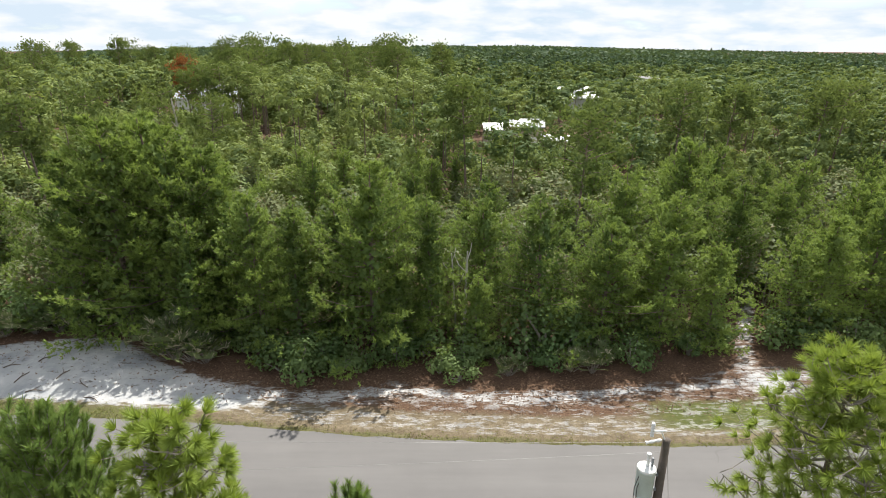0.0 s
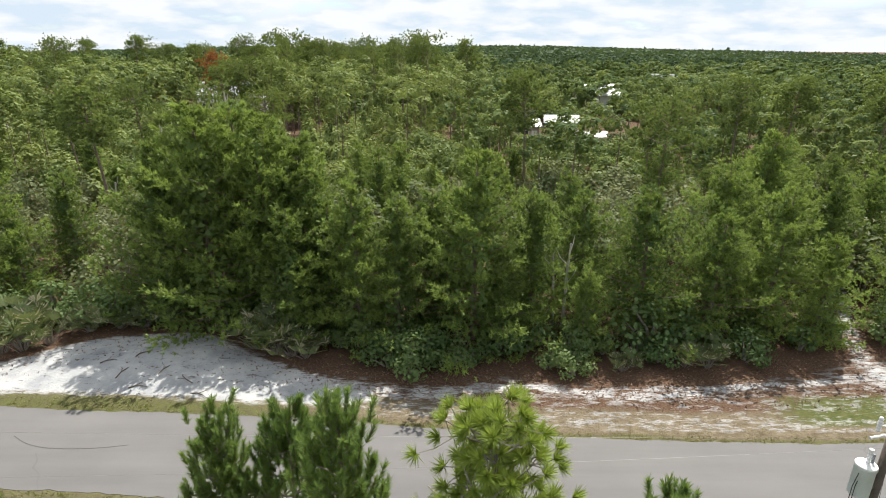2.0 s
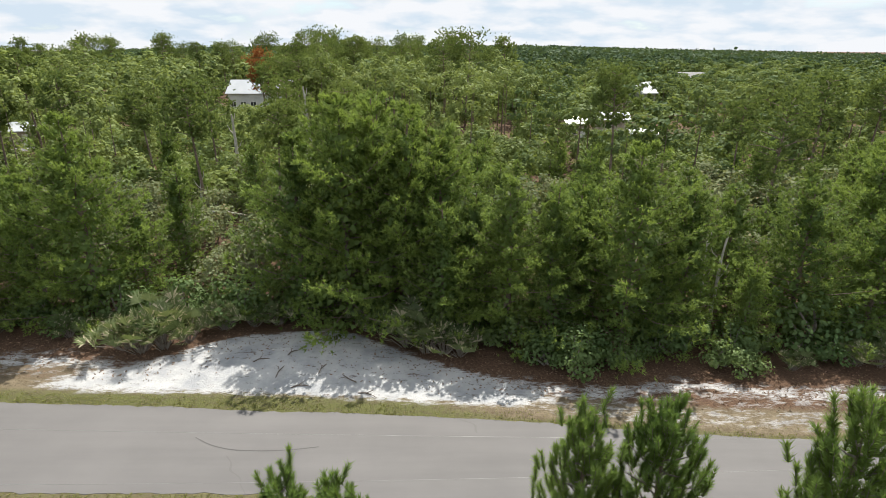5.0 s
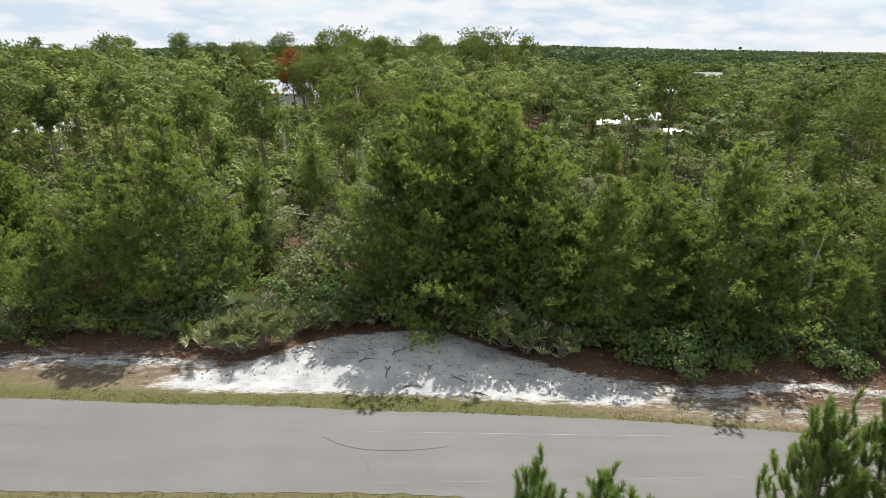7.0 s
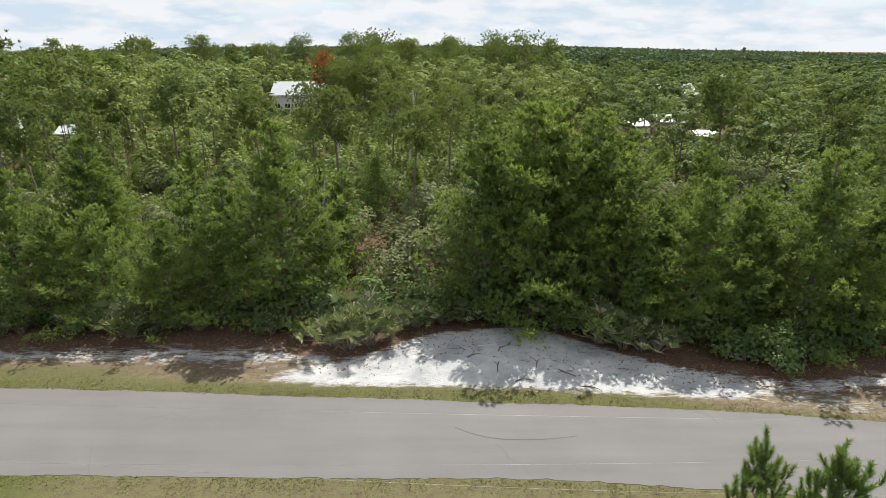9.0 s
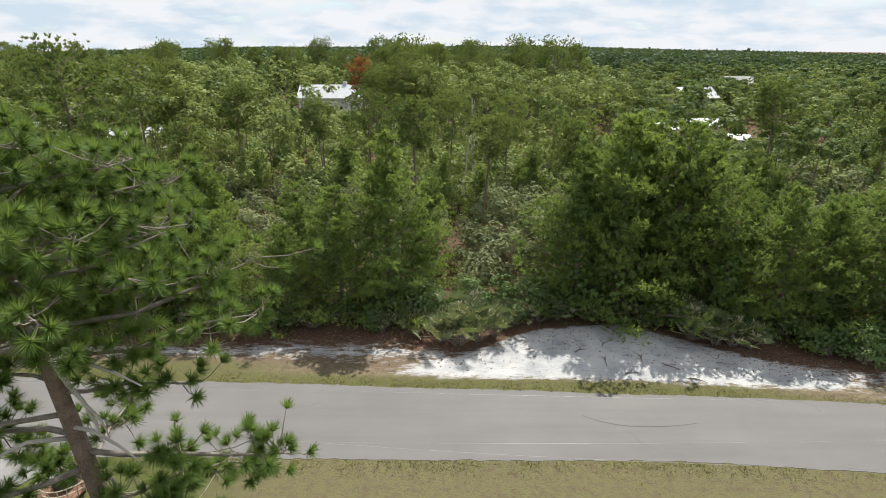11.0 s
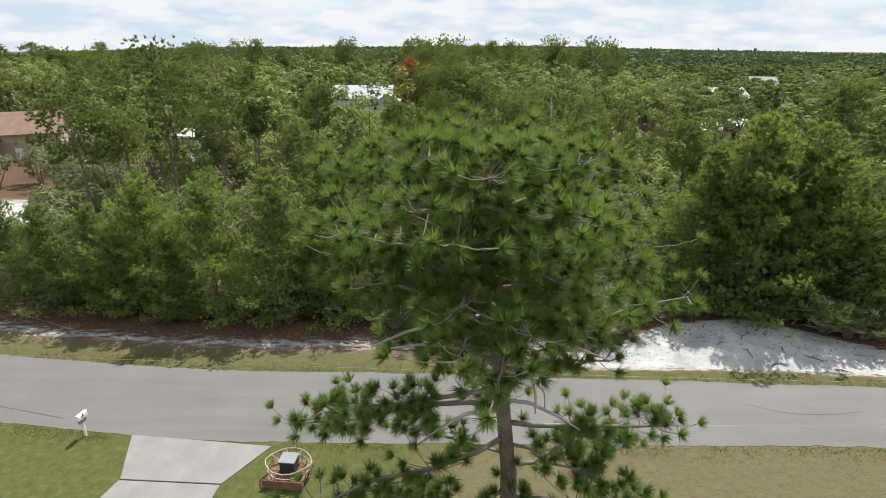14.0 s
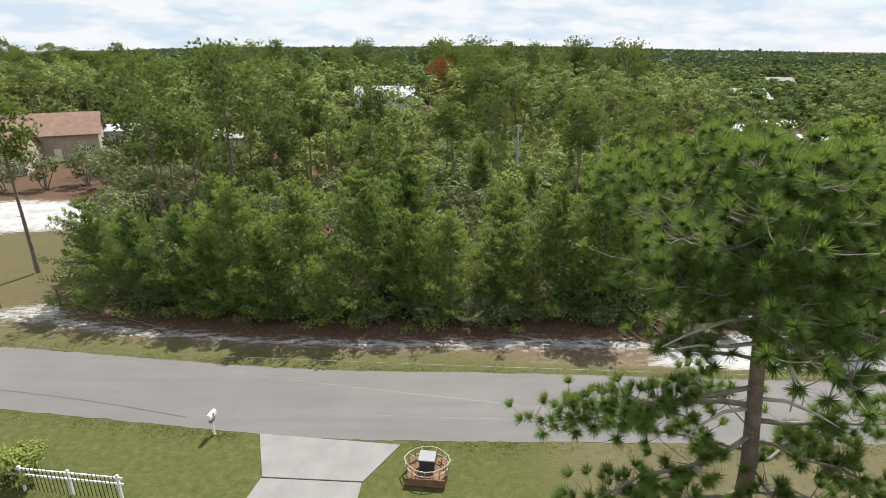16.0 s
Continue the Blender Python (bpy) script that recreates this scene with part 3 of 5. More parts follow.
def tall_pine(seed, h, rad, bare=0.5, clumps=24, per=32, needle=0.32, width=0.16):
    """A grown pine: a bare stem and an open crown of flat clumps."""
    r = np.random.default_rng(seed)
    bm, pts = trunk_bm(h, 0.0115 * h, r, 0.6)
    boughs = bmesh.new()
    cen, axe, fac = [], [], []
    for k in range(clumps):
        s = bare + (1 - bare) * (k + r.uniform(0, 1)) / clumps
        top = math.sin(math.pi * ((s - bare) / (1 - bare) * 0.60 + 0.20))
        a = k * 2.4 + r.normal(0, 0.4)
        ln = rad * top * r.uniform(0.35, 1.1)
        base = along(pts, s * h)
        tip = base + np.array([math.cos(a) * ln, math.sin(a) * ln, ln * r.uniform(0.1, 0.5)])
        add_tube(boughs, [base, base * 0.5 + tip * 0.5 + np.array([0, 0, 0.1]), tip], [0.05, 0.035, 0.015], 4, False)
        m = per
        size = rad * r.uniform(0.24, 0.38)
        p = tip + r.normal(size=(m, 3)) * size * np.array([0.62, 0.62, 0.36])
        cen.append(p)
        axe.append(np.tile([0, 0, 0.8], (m, 1)) + 0.5 * unit(p - tip))
        fac.append(unit((p - tip) * np.array([1, 1, 1.7])) + np.array([0, 0, 0.25]))
    cen.append(along(pts, h) + r.normal(size=(per, 3)) * rad * np.array([0.28, 0.28, 0.2]))
    axe.append(np.tile([0, 0, 1.0], (per, 1)))
    fac.append(cen[-1] - along(pts, h) + np.array([0, 0, 0.3]))
    for s in np.linspace(0.25, bare, 5):
        a = r.uniform(0, 6.28)
        b = along(pts, s * h)
        add_tube(boughs, [b, b + np.array([math.cos(a), math.sin(a), 0.1]) * r.uniform(0.5, 1.3)], [0.03, 0.01], 4, False)
    return bm, needles(np.concatenate(cen), np.concatenate(axe), 7, needle, width, 0.9, r, np.concatenate(fac), 0.3), boughs


def scrub_oak(seed, h, rad, n=1100, leaf=0.17, low=0.12):
    """A scrub oak: several crooked stems under a lobed, gappy crown."""
    r = np.random.default_rng(seed)
    stems, cen, fac = [], [], []
    lobes = int(r.integers(10, 15))
    for k in range(lobes):
        a, q = k * 2.4 + r.normal(0, 0.5), math.sqrt((k + 0.5) / lobes)
        zz = h * (low + (0.84 - low) * r.uniform(0.25, 1.0) * (1 - 0.38 * q * q))
        c = np.array([math.cos(a) * rad * 0.75 * q, math.sin(a) * rad * 0.75 * q, zz])
        size = rad * r.uniform(0.26, 0.42)
        if k % 3 == 0:
            bm = bmesh.new()
            add_tube(bm, [(c[0] * 0.1, c[1] * 0.1, -0.1), (c[0] * 0.45 + r.normal(0, 0.15), c[1] * 0.45, zz * 0.5), tuple(c)], [0.07, 0.05, 0.015], 5)
            stems.append(bm)
        m = int(n / lobes)
        v = unit(r.normal(size=(m, 3)))
        p = c + v * size * r.uniform(0.72, 1.05, (m, 1)) * np.array([1, 1, 0.78]) * (1 + 0.25 * np.sin(v[:, :1] * 7 + k))
        cen.append(p[p[:, 2] > 0.08])
        fac.append((v + np.array([0, 0, 0.15]) + 0.35 * unit(c - np.array([0, 0, 0.4 * h])))[p[:, 2] > 0.08])
    return stems, leaves(np.concatenate(cen), leaf, r, 0.5, 0.75, np.concatenate(fac))


def as_tree(name, built, wood, leaf_mat, label, category="tree", group=""):
    ob = thing(name, (0, 0, 0), label, category, group)
    if isinstance(built[0], list):
        for bm in built[0]:
            part("stem", bm, wood, ob)
    else:
        part("trunk", built[0], wood, ob)
    if len(built) > 2:
        tagged(part("branch_frame", built[2], wood, ob), kind="stuff")
    part("crown", tri_mesh("crown", built[1], leaf_mat), leaf_mat, ob)
    return ob


def drop(ob, x, y, turn, size, keep):
    """Sets a kind of tree at a place: the first time the tree itself, then copies of it."""
    m = pose(x, y, float(ground_z(x, y)) - 0.03, 0, 0, turn)
    if not keep.get(ob):
        keep[ob] = True
        ob.matrix_basis = m @ Matrix.Diagonal((size, size, size, 1))
        return ob
    made = copy_thing(ob, m)
    made.scale = (size, size, size)
    return made


used = {}
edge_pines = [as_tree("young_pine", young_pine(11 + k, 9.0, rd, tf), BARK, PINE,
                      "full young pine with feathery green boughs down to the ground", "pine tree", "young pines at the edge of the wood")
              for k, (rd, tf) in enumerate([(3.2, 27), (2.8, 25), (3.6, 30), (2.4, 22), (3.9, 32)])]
# plan of the front trees: x, y, height, kind
FRONT = [(-19.9, 32.5, 12.6, 4), (-16.5, 32.8, 12.5, 2), (-14.4, 33.6, 10.9, 4), (-22.6, 32.6, 10.9, 1), (-18.2, 34.5, 12.8, 2),
         (-10.7, 29.8, 9.2, 1), (-8.4, 29.6, 8.8, 3), (-4.1, 29.9, 10.9, 2), (-0.8, 30.3, 8.8, 3), (5.7, 30.6, 8.8, 2),
         (11.3, 33.8, 9.7, 0), (13.2, 30.6, 9.0, 0), (15.6, 29.4, 6.6, 3), (22.9, 30.8, 7.4, 1), (24.9, 39.5, 7.6, 0), (28.6, 37.5, 7.8, 2),
         (18.4, 42.0, 10.2, 2), (-35.4, 32.6, 11.9, 1), (-41.8, 31.0, 6.6, 2), (-41.5, 35, 8.6, 0), (-48.3, 31.2, 7.3, 0), (-48.6, 38, 8.4, 1),
         (-38.4, 32.6, 8.4, 4), (-71.2, 34.0, 7.4, 4), (-67.6, 32.6, 7.2, 2), (-64.6, 33.4, 7.1, 2), (-60.6, 32.8, 9.2, 0), (-55.9, 31.6, 9.4, 0), (-51.4, 32.2, 9.6, 4),
         (-48.9, 36, 10.5, 1), (-45.8, 31.4, 7.3, 2), (-62.4, 31.8, 6.5, 3), (-58.2, 31.0, 6.8, 3), (1.9, 28.3, 5.0, 3), (-2.7, 28.9, 6.0, 1),
         (9.3, 29.6, 7.6, 4), (26.5, 32.0, 8.4, 0), (31.0, 33.0, 9.0, 2), (20.2, 36.8, 8.0, 1), (-12.6, 31.3, 8.0, 0), (-6.4, 31.8, 8.4, 0), (2.6, 32.6, 8.0, 2)]
for k, (x, y, h, kind) in enumerate(FRONT):
    drop(edge_pines[kind], x, y, 67 * k, h / 9.0, used)

oaks = [as_tree("scrub_oak", scrub_oak(40 + k, 4.8, rd, n, 0.26), TWIG, OAK, "grey-green scrub oak with a rounded gappy crown", "oak", "scrub oaks in the wood")
        for k, (rd, n) in enumerate([(2.2, 1100), (2.6, 1250), (1.9, 950), (3.0, 1400)])]
shrubs = [as_tree("shrub", scrub_oak(60 + k, 2.2, rd, n, 0.17, low=0.10), TWIG, LEAF, "dense dark green shrub under the trees", "shrub", "shrubs at the edge of the wood")
          for k, (rd, n) in enumerate([(1.3, 900), (1.0, 750), (1.6, 1000)])]
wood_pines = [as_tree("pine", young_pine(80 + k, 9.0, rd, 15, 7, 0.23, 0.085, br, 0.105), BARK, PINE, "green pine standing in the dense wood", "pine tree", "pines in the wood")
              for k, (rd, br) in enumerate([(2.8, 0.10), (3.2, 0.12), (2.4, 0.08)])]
tall_pines = [as_tree("tall_pine", tall_pine(90 + k, 14.0, rd, br), BARK, TALL, "tall pine with a bare trunk and an open crown", "pine tree", "tall pines above the scrub")
              for k, (rd, br) in enumerate([(2.8, 0.58), (2.4, 0.64), (3.2, 0.55), (2.2, 0.68)])]


def clear(x, y):
    """True where no tree stands: trail, yards and houses."""
    return ((abs(x - float(TRAIL(y))) < (1.3 if y < 31 else 0.5) and y < 60) or (-118 < x < -78.5 and 36 < y < 76) or (x < -73.8 and y < 46) or (-89 < x < -80 and 84 < y < 96)
            or (3 < x < 26 and 88 < y < 108) or (-76 < x < -48 and 132 < y < 168) or (18 < x < 40 and 112 < y < 132) or (x < -96 and 60 < y < 100))


def low_only(x, y):
    """True in the open scrub before the houses, where nothing tall grows."""
    return (4 < x < 24 and 66 < y < 92) or (-72 < x < -46 and 84 < y < 135)


def scatter(lo, hi, spacing, r, xs):
    """Jittered places over a stretch of the plan."""
    for y in np.arange(lo, hi, spacing):
        for x in np.arange(*xs, spacing):
            px, py = x + r.uniform(-0.48, 0.48) * spacing, y + r.uniform(-0.48, 0.48) * spacing
            if py > float(WOOD(px)) + 1.2 and not clear(px, py):
                yield px, py


r = np.random.default_rng(5)
for x, y in scatter(28, 58, 3.3, r, (-92, 52)):
    if abs(x + 23) > 0.85 * (y + 4) + 24:
        continue
    near_front = min((x - a) ** 2 + (y - b) ** 2 for a, b, _, _ in FRONT)
    if near_front < 2.2:
        continue
    right = x > -24 - 0.2 * (y - 30)
    q = r.uniform()
    if q < (0.32 if right else 0.09):
        drop(wood_pines[int(r.integers(3))], x, y, r.uniform(0, 360), r.uniform(0.55, 0.9), used)
    elif q < (0.38 if right else 0.13) and y > 38:
        drop(tall_pines[int(r.integers(4))], x, y, r.uniform(0, 360), r.uniform(0.70, 0.95), used)
    elif y < float(WOOD(x)) + 5.5:
        drop(shrubs[int(r.integers(3))], x, y, r.uniform(0, 360), r.uniform(1.2, 1.9), used)
    elif q < 0.92:
        drop(oaks[int(r.integers(4))], x, y, r.uniform(0, 360), r.uniform(0.75, 1.25) * (1.1 if right else 0.95), used)
    else:
        drop(shrubs[int(r.integers(3))], x, y, r.uniform(0, 360), r.uniform(0.8, 1.4), used)
# shrubs along the foot of the wood
for k, x in enumerate(np.arange(-69, 34, 1.25)):
    x = x + r.uniform(-0.6, 0.6)
    y = float(WOOD(x)) + r.uniform(0.5, 3.2)
    if -32.8 < x < -26.5 or -17.2 < x < -12.8 or -45.2 < x < -41.6:
        y = float(WOOD(x)) + r.uniform(2.4, 3.4)
    if not clear(x, y):
        drop(shrubs[k % 3], x, y, r.uniform(0, 360), r.uniform(0.6, 1.25), used)


# ---------------------------------------------------------------- woods farther off, one sheet of many crowns
def crown_cloud(x, y, h, rad, kind, n, leaf, r):
    """Loose leaves of one far tree as triangles: kind 0 pine cone, 1 tall open pine, 2 round oak."""
    lobes = 7 if kind != 0 else 9
    k = r.integers(0, lobes, n)
    ph = r.uniform(0, 6.28)
    q = (k + 0.5) / lobes
    if kind == 0:
        zc, rc = h * (0.12 + 0.84 * q), rad * (1.02 - q) ** 0.75
        c = np.stack([np.cos(k * 2.4 + ph) * rc * 0.45, np.sin(k * 2.4 + ph) * rc * 0.45, zc], -1)
        s = np.stack([rc * 0.8, rc * 0.8, np.full(n, h * 0.085)], -1)
    elif kind == 1:
        zc = h * (0.62 + 0.35 * q)
        rc = rad * np.sin(np.pi * (0.22 + 0.56 * q))
        c = np.stack([np.cos(k * 2.4 + ph) * rc * 0.68, np.sin(k * 2.4 + ph) * rc * 0.68, zc], -1)
        s = np.stack([rc * 0.44, rc * 0.44, np.full(n, h * 0.055)], -1)
    else:
        rc = rad * np.sqrt(q)
        c = np.stack([np.cos(k * 2.4 + ph) * rc * 0.68, np.sin(k * 2.4 + ph) * rc * 0.68, h * (0.74 - 0.36 * q)], -1)
        s = np.full((n, 3), rad * 0.37)
    v = unit(r.normal(size=(n, 3))) * r.uniform(0.72, 1.05, (n, 1))
    p = c + v * s + np.array([x, y, float(ground_z(x, y))])
    return scraps(p, leaf, r, v + 0.35 * (c - np.array([0, 0, 0.6 * h])) / rad + np.array([0, 0, 0.2]))


def stem(x, y, h, w):
    z = float(ground_z(x, y))
    a, b, c, t = (x - w, y, z), (x + w, y - w, z), (x, y + w, z), (x + 0.2, y, z + h)
    return [[a, b, t], [b, c, t], [c, a, t]]


def belt(name, lo, hi, per_tree, spacing, leaf, seed, label, mat, stems=True):
    """A belt of woodland between two distances from the road."""
    r = np.random.default_rng(seed)
    parts_, wood, tones = [], [], []
    y = lo
    while y < hi:
        step = spacing * (0.8 + 0.4 * (y - lo) / (hi - lo))
        half = 0.86 * (y + 4) + 26
        for x in np.arange(-23 - half, -23 + half, step):
            px, py = x + r.uniform(-0.5, 0.5) * step, y + r.uniform(-0.5, 0.5) * step
            if clear(px, py):
                continue
            right = px > -15 + 0.12 * py
            patch = noise.noise(Vector((px * 0.018, py * 0.018, 3.0)))
            bump = noise.noise(Vector((px * 0.03, py * 0.03, 9.0)))
            q = r.uniform()
            tall = 0.24 + 0.45 * patch + (0.12 if y > 85 else 0.0)
            if q < tall:
                kind, h, rad = 1, r.uniform(10.0, 14.5) + (5.5 * max(0.0, bump) + 0.8 if not right else -2.0), r.uniform(2.2, 3.4)
            elif q < tall + 0.24:
                kind, h, rad = 0, r.uniform(6.0, 9.5), r.uniform(1.9, 2.8)
            else:
                kind, h, rad = 2, r.uniform(3.4, 6.2), r.uniform(2.2, 3.4)
            if kind != 2 and low_only(px, py):
                kind, h, rad = 2, r.uniform(3.8, 5.6), r.uniform(2.0, 3.0)
            if lo > 120:
                h = h * 0.86 if kind == 1 else h * 0.8
                rad *= 1.25 if lo < 250 else 1.7
            parts_.append(crown_cloud(px, py, h, rad, kind, per_tree, leaf, r))
            # a tone for each tree; those on the right darkened for a cloud's shadow
            tones.append(np.full(len(parts_[-1]), r.uniform(-0.5, 0.5) + (0.12 if kind == 0 else 0.0) - (0.42 if right else 0.0)))
            if stems and kind != 2:
                wood += stem(px, py, h * 0.9, 0.12 if kind == 1 else 0.07)
        y += step * 0.92
    tagged(new(name, tri_mesh(name, (np.concatenate(parts_), np.concatenate(tones)), mat)), label, "woodland", kind="stuff")
    if wood:
        tagged(new("far_trunks", tri_mesh("far_trunks", np.array(wood), BARK)), "thin grey-brown pine trunks among the far trees", "tree trunks", kind="stuff")


belt("mid_woods", 57, 128, 520, 4.5, 0.40, 21, "mixed pine and oak wood with open crowns and gaps", WOODS)
belt("far_woods", 126, 300, 150, 6.2, 1.05, 22, "far green pine wood seen over the near trees", WOODS)
belt("farther_woods", 295, 700, 40, 10.0, 2.2, 23, "distant dark green pine forest", HILLS, False)


def horizon_woods():
    r = np.random.default_rng(31)
    cen, size = [], []
    for k in range(9500):
        d = 690 * (3600 / 690) ** r.uniform(0, 1)
        a = r.uniform(-0.86, 0.86)
        x, y = -23 + d * math.sin(a) * 1.05, d * math.cos(a)
        n = 7
        h = r.uniform(8, 14.5)
        w = 5 + d * 0.006
        c = np.array([x, y, float(ground_z(x, y)) + h * 0.6]) + r.normal(size=(n, 3)) * np.array([w, w, h * 0.22])
        cen.append(c)
        size.append(np.full(n, 4.0 + d * 0.0032))
    cen, size = np.concatenate(cen), np.concatenate(size)
    tris = leaves(cen, size[:, None], r, 1.2, 0.8, r.normal(size=(len(cen), 3)) + np.array([0, -0.4, 1.0]))
    tagged(new("horizon_woods", tri_mesh("horizon_woods", tris, HILLS)), "low dark forest ridge along the horizon", "woodland", kind="stuff")


horizon_woods()

# tall pines along the skyline
r_sky = np.random.default_rng(77)
for k in range(70):
    x, y = r_sky.uniform(-215, 6), r_sky.uniform(112, 230)
    if not clear(x, y) and not low_only(x, y):
        drop(tall_pines[k % 4], x, y, 77 * k, r_sky.uniform(13.8, 18.4) / 14.0, used)
# oaks that close the yard
for x, y, s in [(-98, 67.5, 1.3), (-94, 70, 1.35), (-90, 67.5, 1.3), (-102, 66, 1.2), (9.5, 85, 0.95), (13, 86.5, 1.0), (17.5, 85, 0.9), (21, 86, 1.0), (-86, 64, 1.5), (-83, 70, 1.4), (-81.5, 58, 1.25), (-89, 74, 1.4), (-80.5, 51, 1.0), (-79.5, 64, 1.2), (-93, 79, 1.3), (-75.6, 43, 1.05), (-73.2, 39.4, 1.0), (-77.4, 48.5, 1.15)]:
    drop(oaks[int(abs(x)) % 4], x, y, 31 * x, s, used)
# single trees that stand out
for x, y, h, kind in [(-67.5, 66, 15.2, 0), (-62.0, 62, 11.5, 1), (-68.6, 54.5, 16.3, 2), (-79.6, 39.1, 13.6, 3), (-55.0, 62, 12.5, 1), (-45.0, 60.5, 11.0, 3),
                      (-31.0, 61, 12.0, 2), (-24.5, 60, 11.5, 0), (-40.5, 66, 11.5, 2), (-60.0, 47.0, 11.5, 3), (-9.8, 118, 17.3, 2), (-14.0, 116, 16.2, 0),
                      (30.0, 60, 12.5, 1), (38.0, 57, 13.0, 3), (26.0, 62.0, 12.5, 0), (46.0, 66.0, 12.5, 2), (-52, 44, 10.8, 1), (-28.0, 47, 11.0, 3),
                      (-84, 74, 15.0, 0), (-39, 101, 13.5, 0), (-41.5, 103.5, 13, 2), (-43.5, 100, 12.5, 1), (-36.5, 104, 13.5, 2), (-34, 102, 13, 0), (-44.8, 105, 13, 2), (-76, 72, 14.5, 1), (-92, 84, 15.5, 2), (-66, 74, 14.6, 3)]:
    drop(tall_pines[kind], x, y, 50 * x, h / 14.0, used)
red = as_tree("dead_pine", tall_pine(131, 15.5, 2.6, 0.55), BARK, DEADNEEDLE, "dead pine with rust-red needles above the wood", "pine tree")
red.matrix_basis = pose(-46, 105, -0.8, 0, 0, 20)


# dead trunks and a fallen log
def dead_trunk(x, y, h, lean, label, r0=0.13):
    ob = thing("dead_tree", (x, y, float(ground_z(x, y))), label, "dead tree", "dead trunks in the scrub")
    bm = bmesh.new()
    add_tube(bm, [(0, 0, -0.1), (lean * 0.3, 0, h * 0.35), (lean * 0.6, 0.1, h * 0.7), (lean, 0, h)], [r0 * 1.2, r0, r0 * 0.8, r0 * 0.45], 7)
    part("trunk", bm, GREYBARK, ob)
    for s, a in ((0.55, 0.6), (0.75, 2.9), (0.9, 1.2)):
        b = bmesh.new()
        p = Vector((lean * s, 0, h * s))
        add_tube(b, [p, p + Vector((math.cos(a) * 0.5, 0.2, 0.45)), p + Vector((math.cos(a) * 0.75, 0.25, 1.0))], [r0 * 0.4, r0 * 0.3, 0.02], 5)
        part("branch_stub", b, GREYBARK, ob)


dead_trunk(1.3, 30.9, 5.5, 0.15, "broken grey dead trunk with bare stubs among pines", 0.10)
dead_trunk(0.8, 31.1, 5.3, -0.3, "thin grey dead stem leaning among pines", 0.07)
dead_trunk(-37.3, 64.0, 8.6, -0.1, "pale bare dead trunk above the scrub", 0.20)
dead_trunk(-28.0, 60.5, 11.8, -0.5, "tall pale broken trunk above the scrub", 0.17)
dead_trunk(-29.2, 61.5, 9.8, 0.6, "slim grey dead trunk above the scrub", 0.12)
dead_trunk(-37.0, 52.0, 4.2, 0.5, "short pale broken stem in the scrub", 0.12)
log = thing("fallen_log", (-33.8, 47.7, 2.2), "pale fallen log lying over the scrub", "log")
b = bmesh.new()
add_tube(b, [(-2.6, 0, 0.0), (-0.6, 0.05, 0.12), (1.2, -0.05, 0.08), (2.6, 0, -0.15)], [0.12, 0.10, 0.08, 0.04], 7)
part("trunk", b, GREYBARK, log)
b = bmesh.new()
add_tube(b, [(-1.9, 0, 0.05), (-1.6, 0.6, -1.0), (-1.5, 0.8, -2.3)], [0.07, 0.05, 0.03], 5)
part("branch_stub", b, GREYBARK, log)


# ---------------------------------------------------------------- palmettos
def palmetto(seed, fronds=20, blade=0.55):
    """Fan fronds on arching stalks from the ground."""
    r = np.random.default_rng(seed)
    bm, tris = bmesh.new(), []
    for k in range(fronds):
        a, up = r.uniform(0, 6.28), r.uniform(0.75, 1.5)
        ln = r.uniform(0.55, 1.25)
        d = np.array([math.cos(a) * math.cos(up), math.sin(a) * math.cos(up), math.sin(up)])
        hub = d * ln + np.array([r.normal(0, 0.35), r.normal(0, 0.35), 0])
        add_tube(bm, [(hub[0] * 0.1, hub[1] * 0.1, -0.05), tuple(hub * 0.55 + np.array([0, 0, 0.1])), tuple(hub)], [0.014, 0.011, 0.008], 4, False)
        side = unit(np.cross(d, np.array([0, 0, 1.0])))
        nrm = np.cross(side, d)
        tilt = r.normal(0, 0.35)
        for q in np.linspace(-1.3, 1.3, 10):
            w = d * math.cos(q) + side * math.sin(q) + nrm * (0.18 * abs(q) + tilt * 0.4)
            w = w / np.linalg.norm(w)
            perp = unit(np.cross(w, nrm)) * 0.034
            tip = hub + w * blade * r.uniform(0.8, 1.1) - np.array([0, 0, 0.07])
            m = hub + w * blade * 0.5
            tris += [[hub, m - perp, m + perp], [m - perp, tip, m + perp]]
    return bm, np.array(tris)


palms = [as_tree("saw_palmetto", palmetto(70 + k, n), TWIG, FROND, "clump of saw palmetto with pale fan fronds", "palmetto", "palmettos along the wood's edge")
         for k, n in enumerate([34, 26, 40])]
for palm in palms:
    for piece in palm.children:
        if piece.name.startswith("trunk"):
            piece.name = "stalk"
            tagged(piece, kind="stuff")
for k, (x, y, s) in enumerate([(-30.6, 28.1, 1.35), (-29.5, 28.4, 1.3), (-31.6, 28.5, 1.2), (-28.4, 29.1, 1.1), (-30.0, 29.3, 1.5), (-27.0, 30.6, 1.0), (-25.4, 31.0, 0.9),
                               (-15.2, 27.9, 1.3), (-16.3, 28.5, 1.1), (-14.2, 27.8, 1.2), (-15.6, 28.9, 1.4), (-13.4, 27.6, 1.0), (-43.6, 29.4, 1.3), (-44.6, 29.8, 1.2),
                               (-42.4, 30.1, 0.9), (-40.0, 30.2, 0.8), (8.2, 26.6, 0.9), (7.1, 26.8, 0.8), (-24.0, 31.3, 0.9), (-47.5, 30.1, 0.8), (-22.3, 31.5, 0.8),
                               (-18.6, 30.3, 0.8), (-35.5, 29.7, 0.8), (-33.4, 29.5, 0.9), (3.6, 26.3, 0.7), (-50.5, 29.9, 0.8)]):
    drop(palms[k % 3], x, y, 83 * k, 1.15 * s, used)
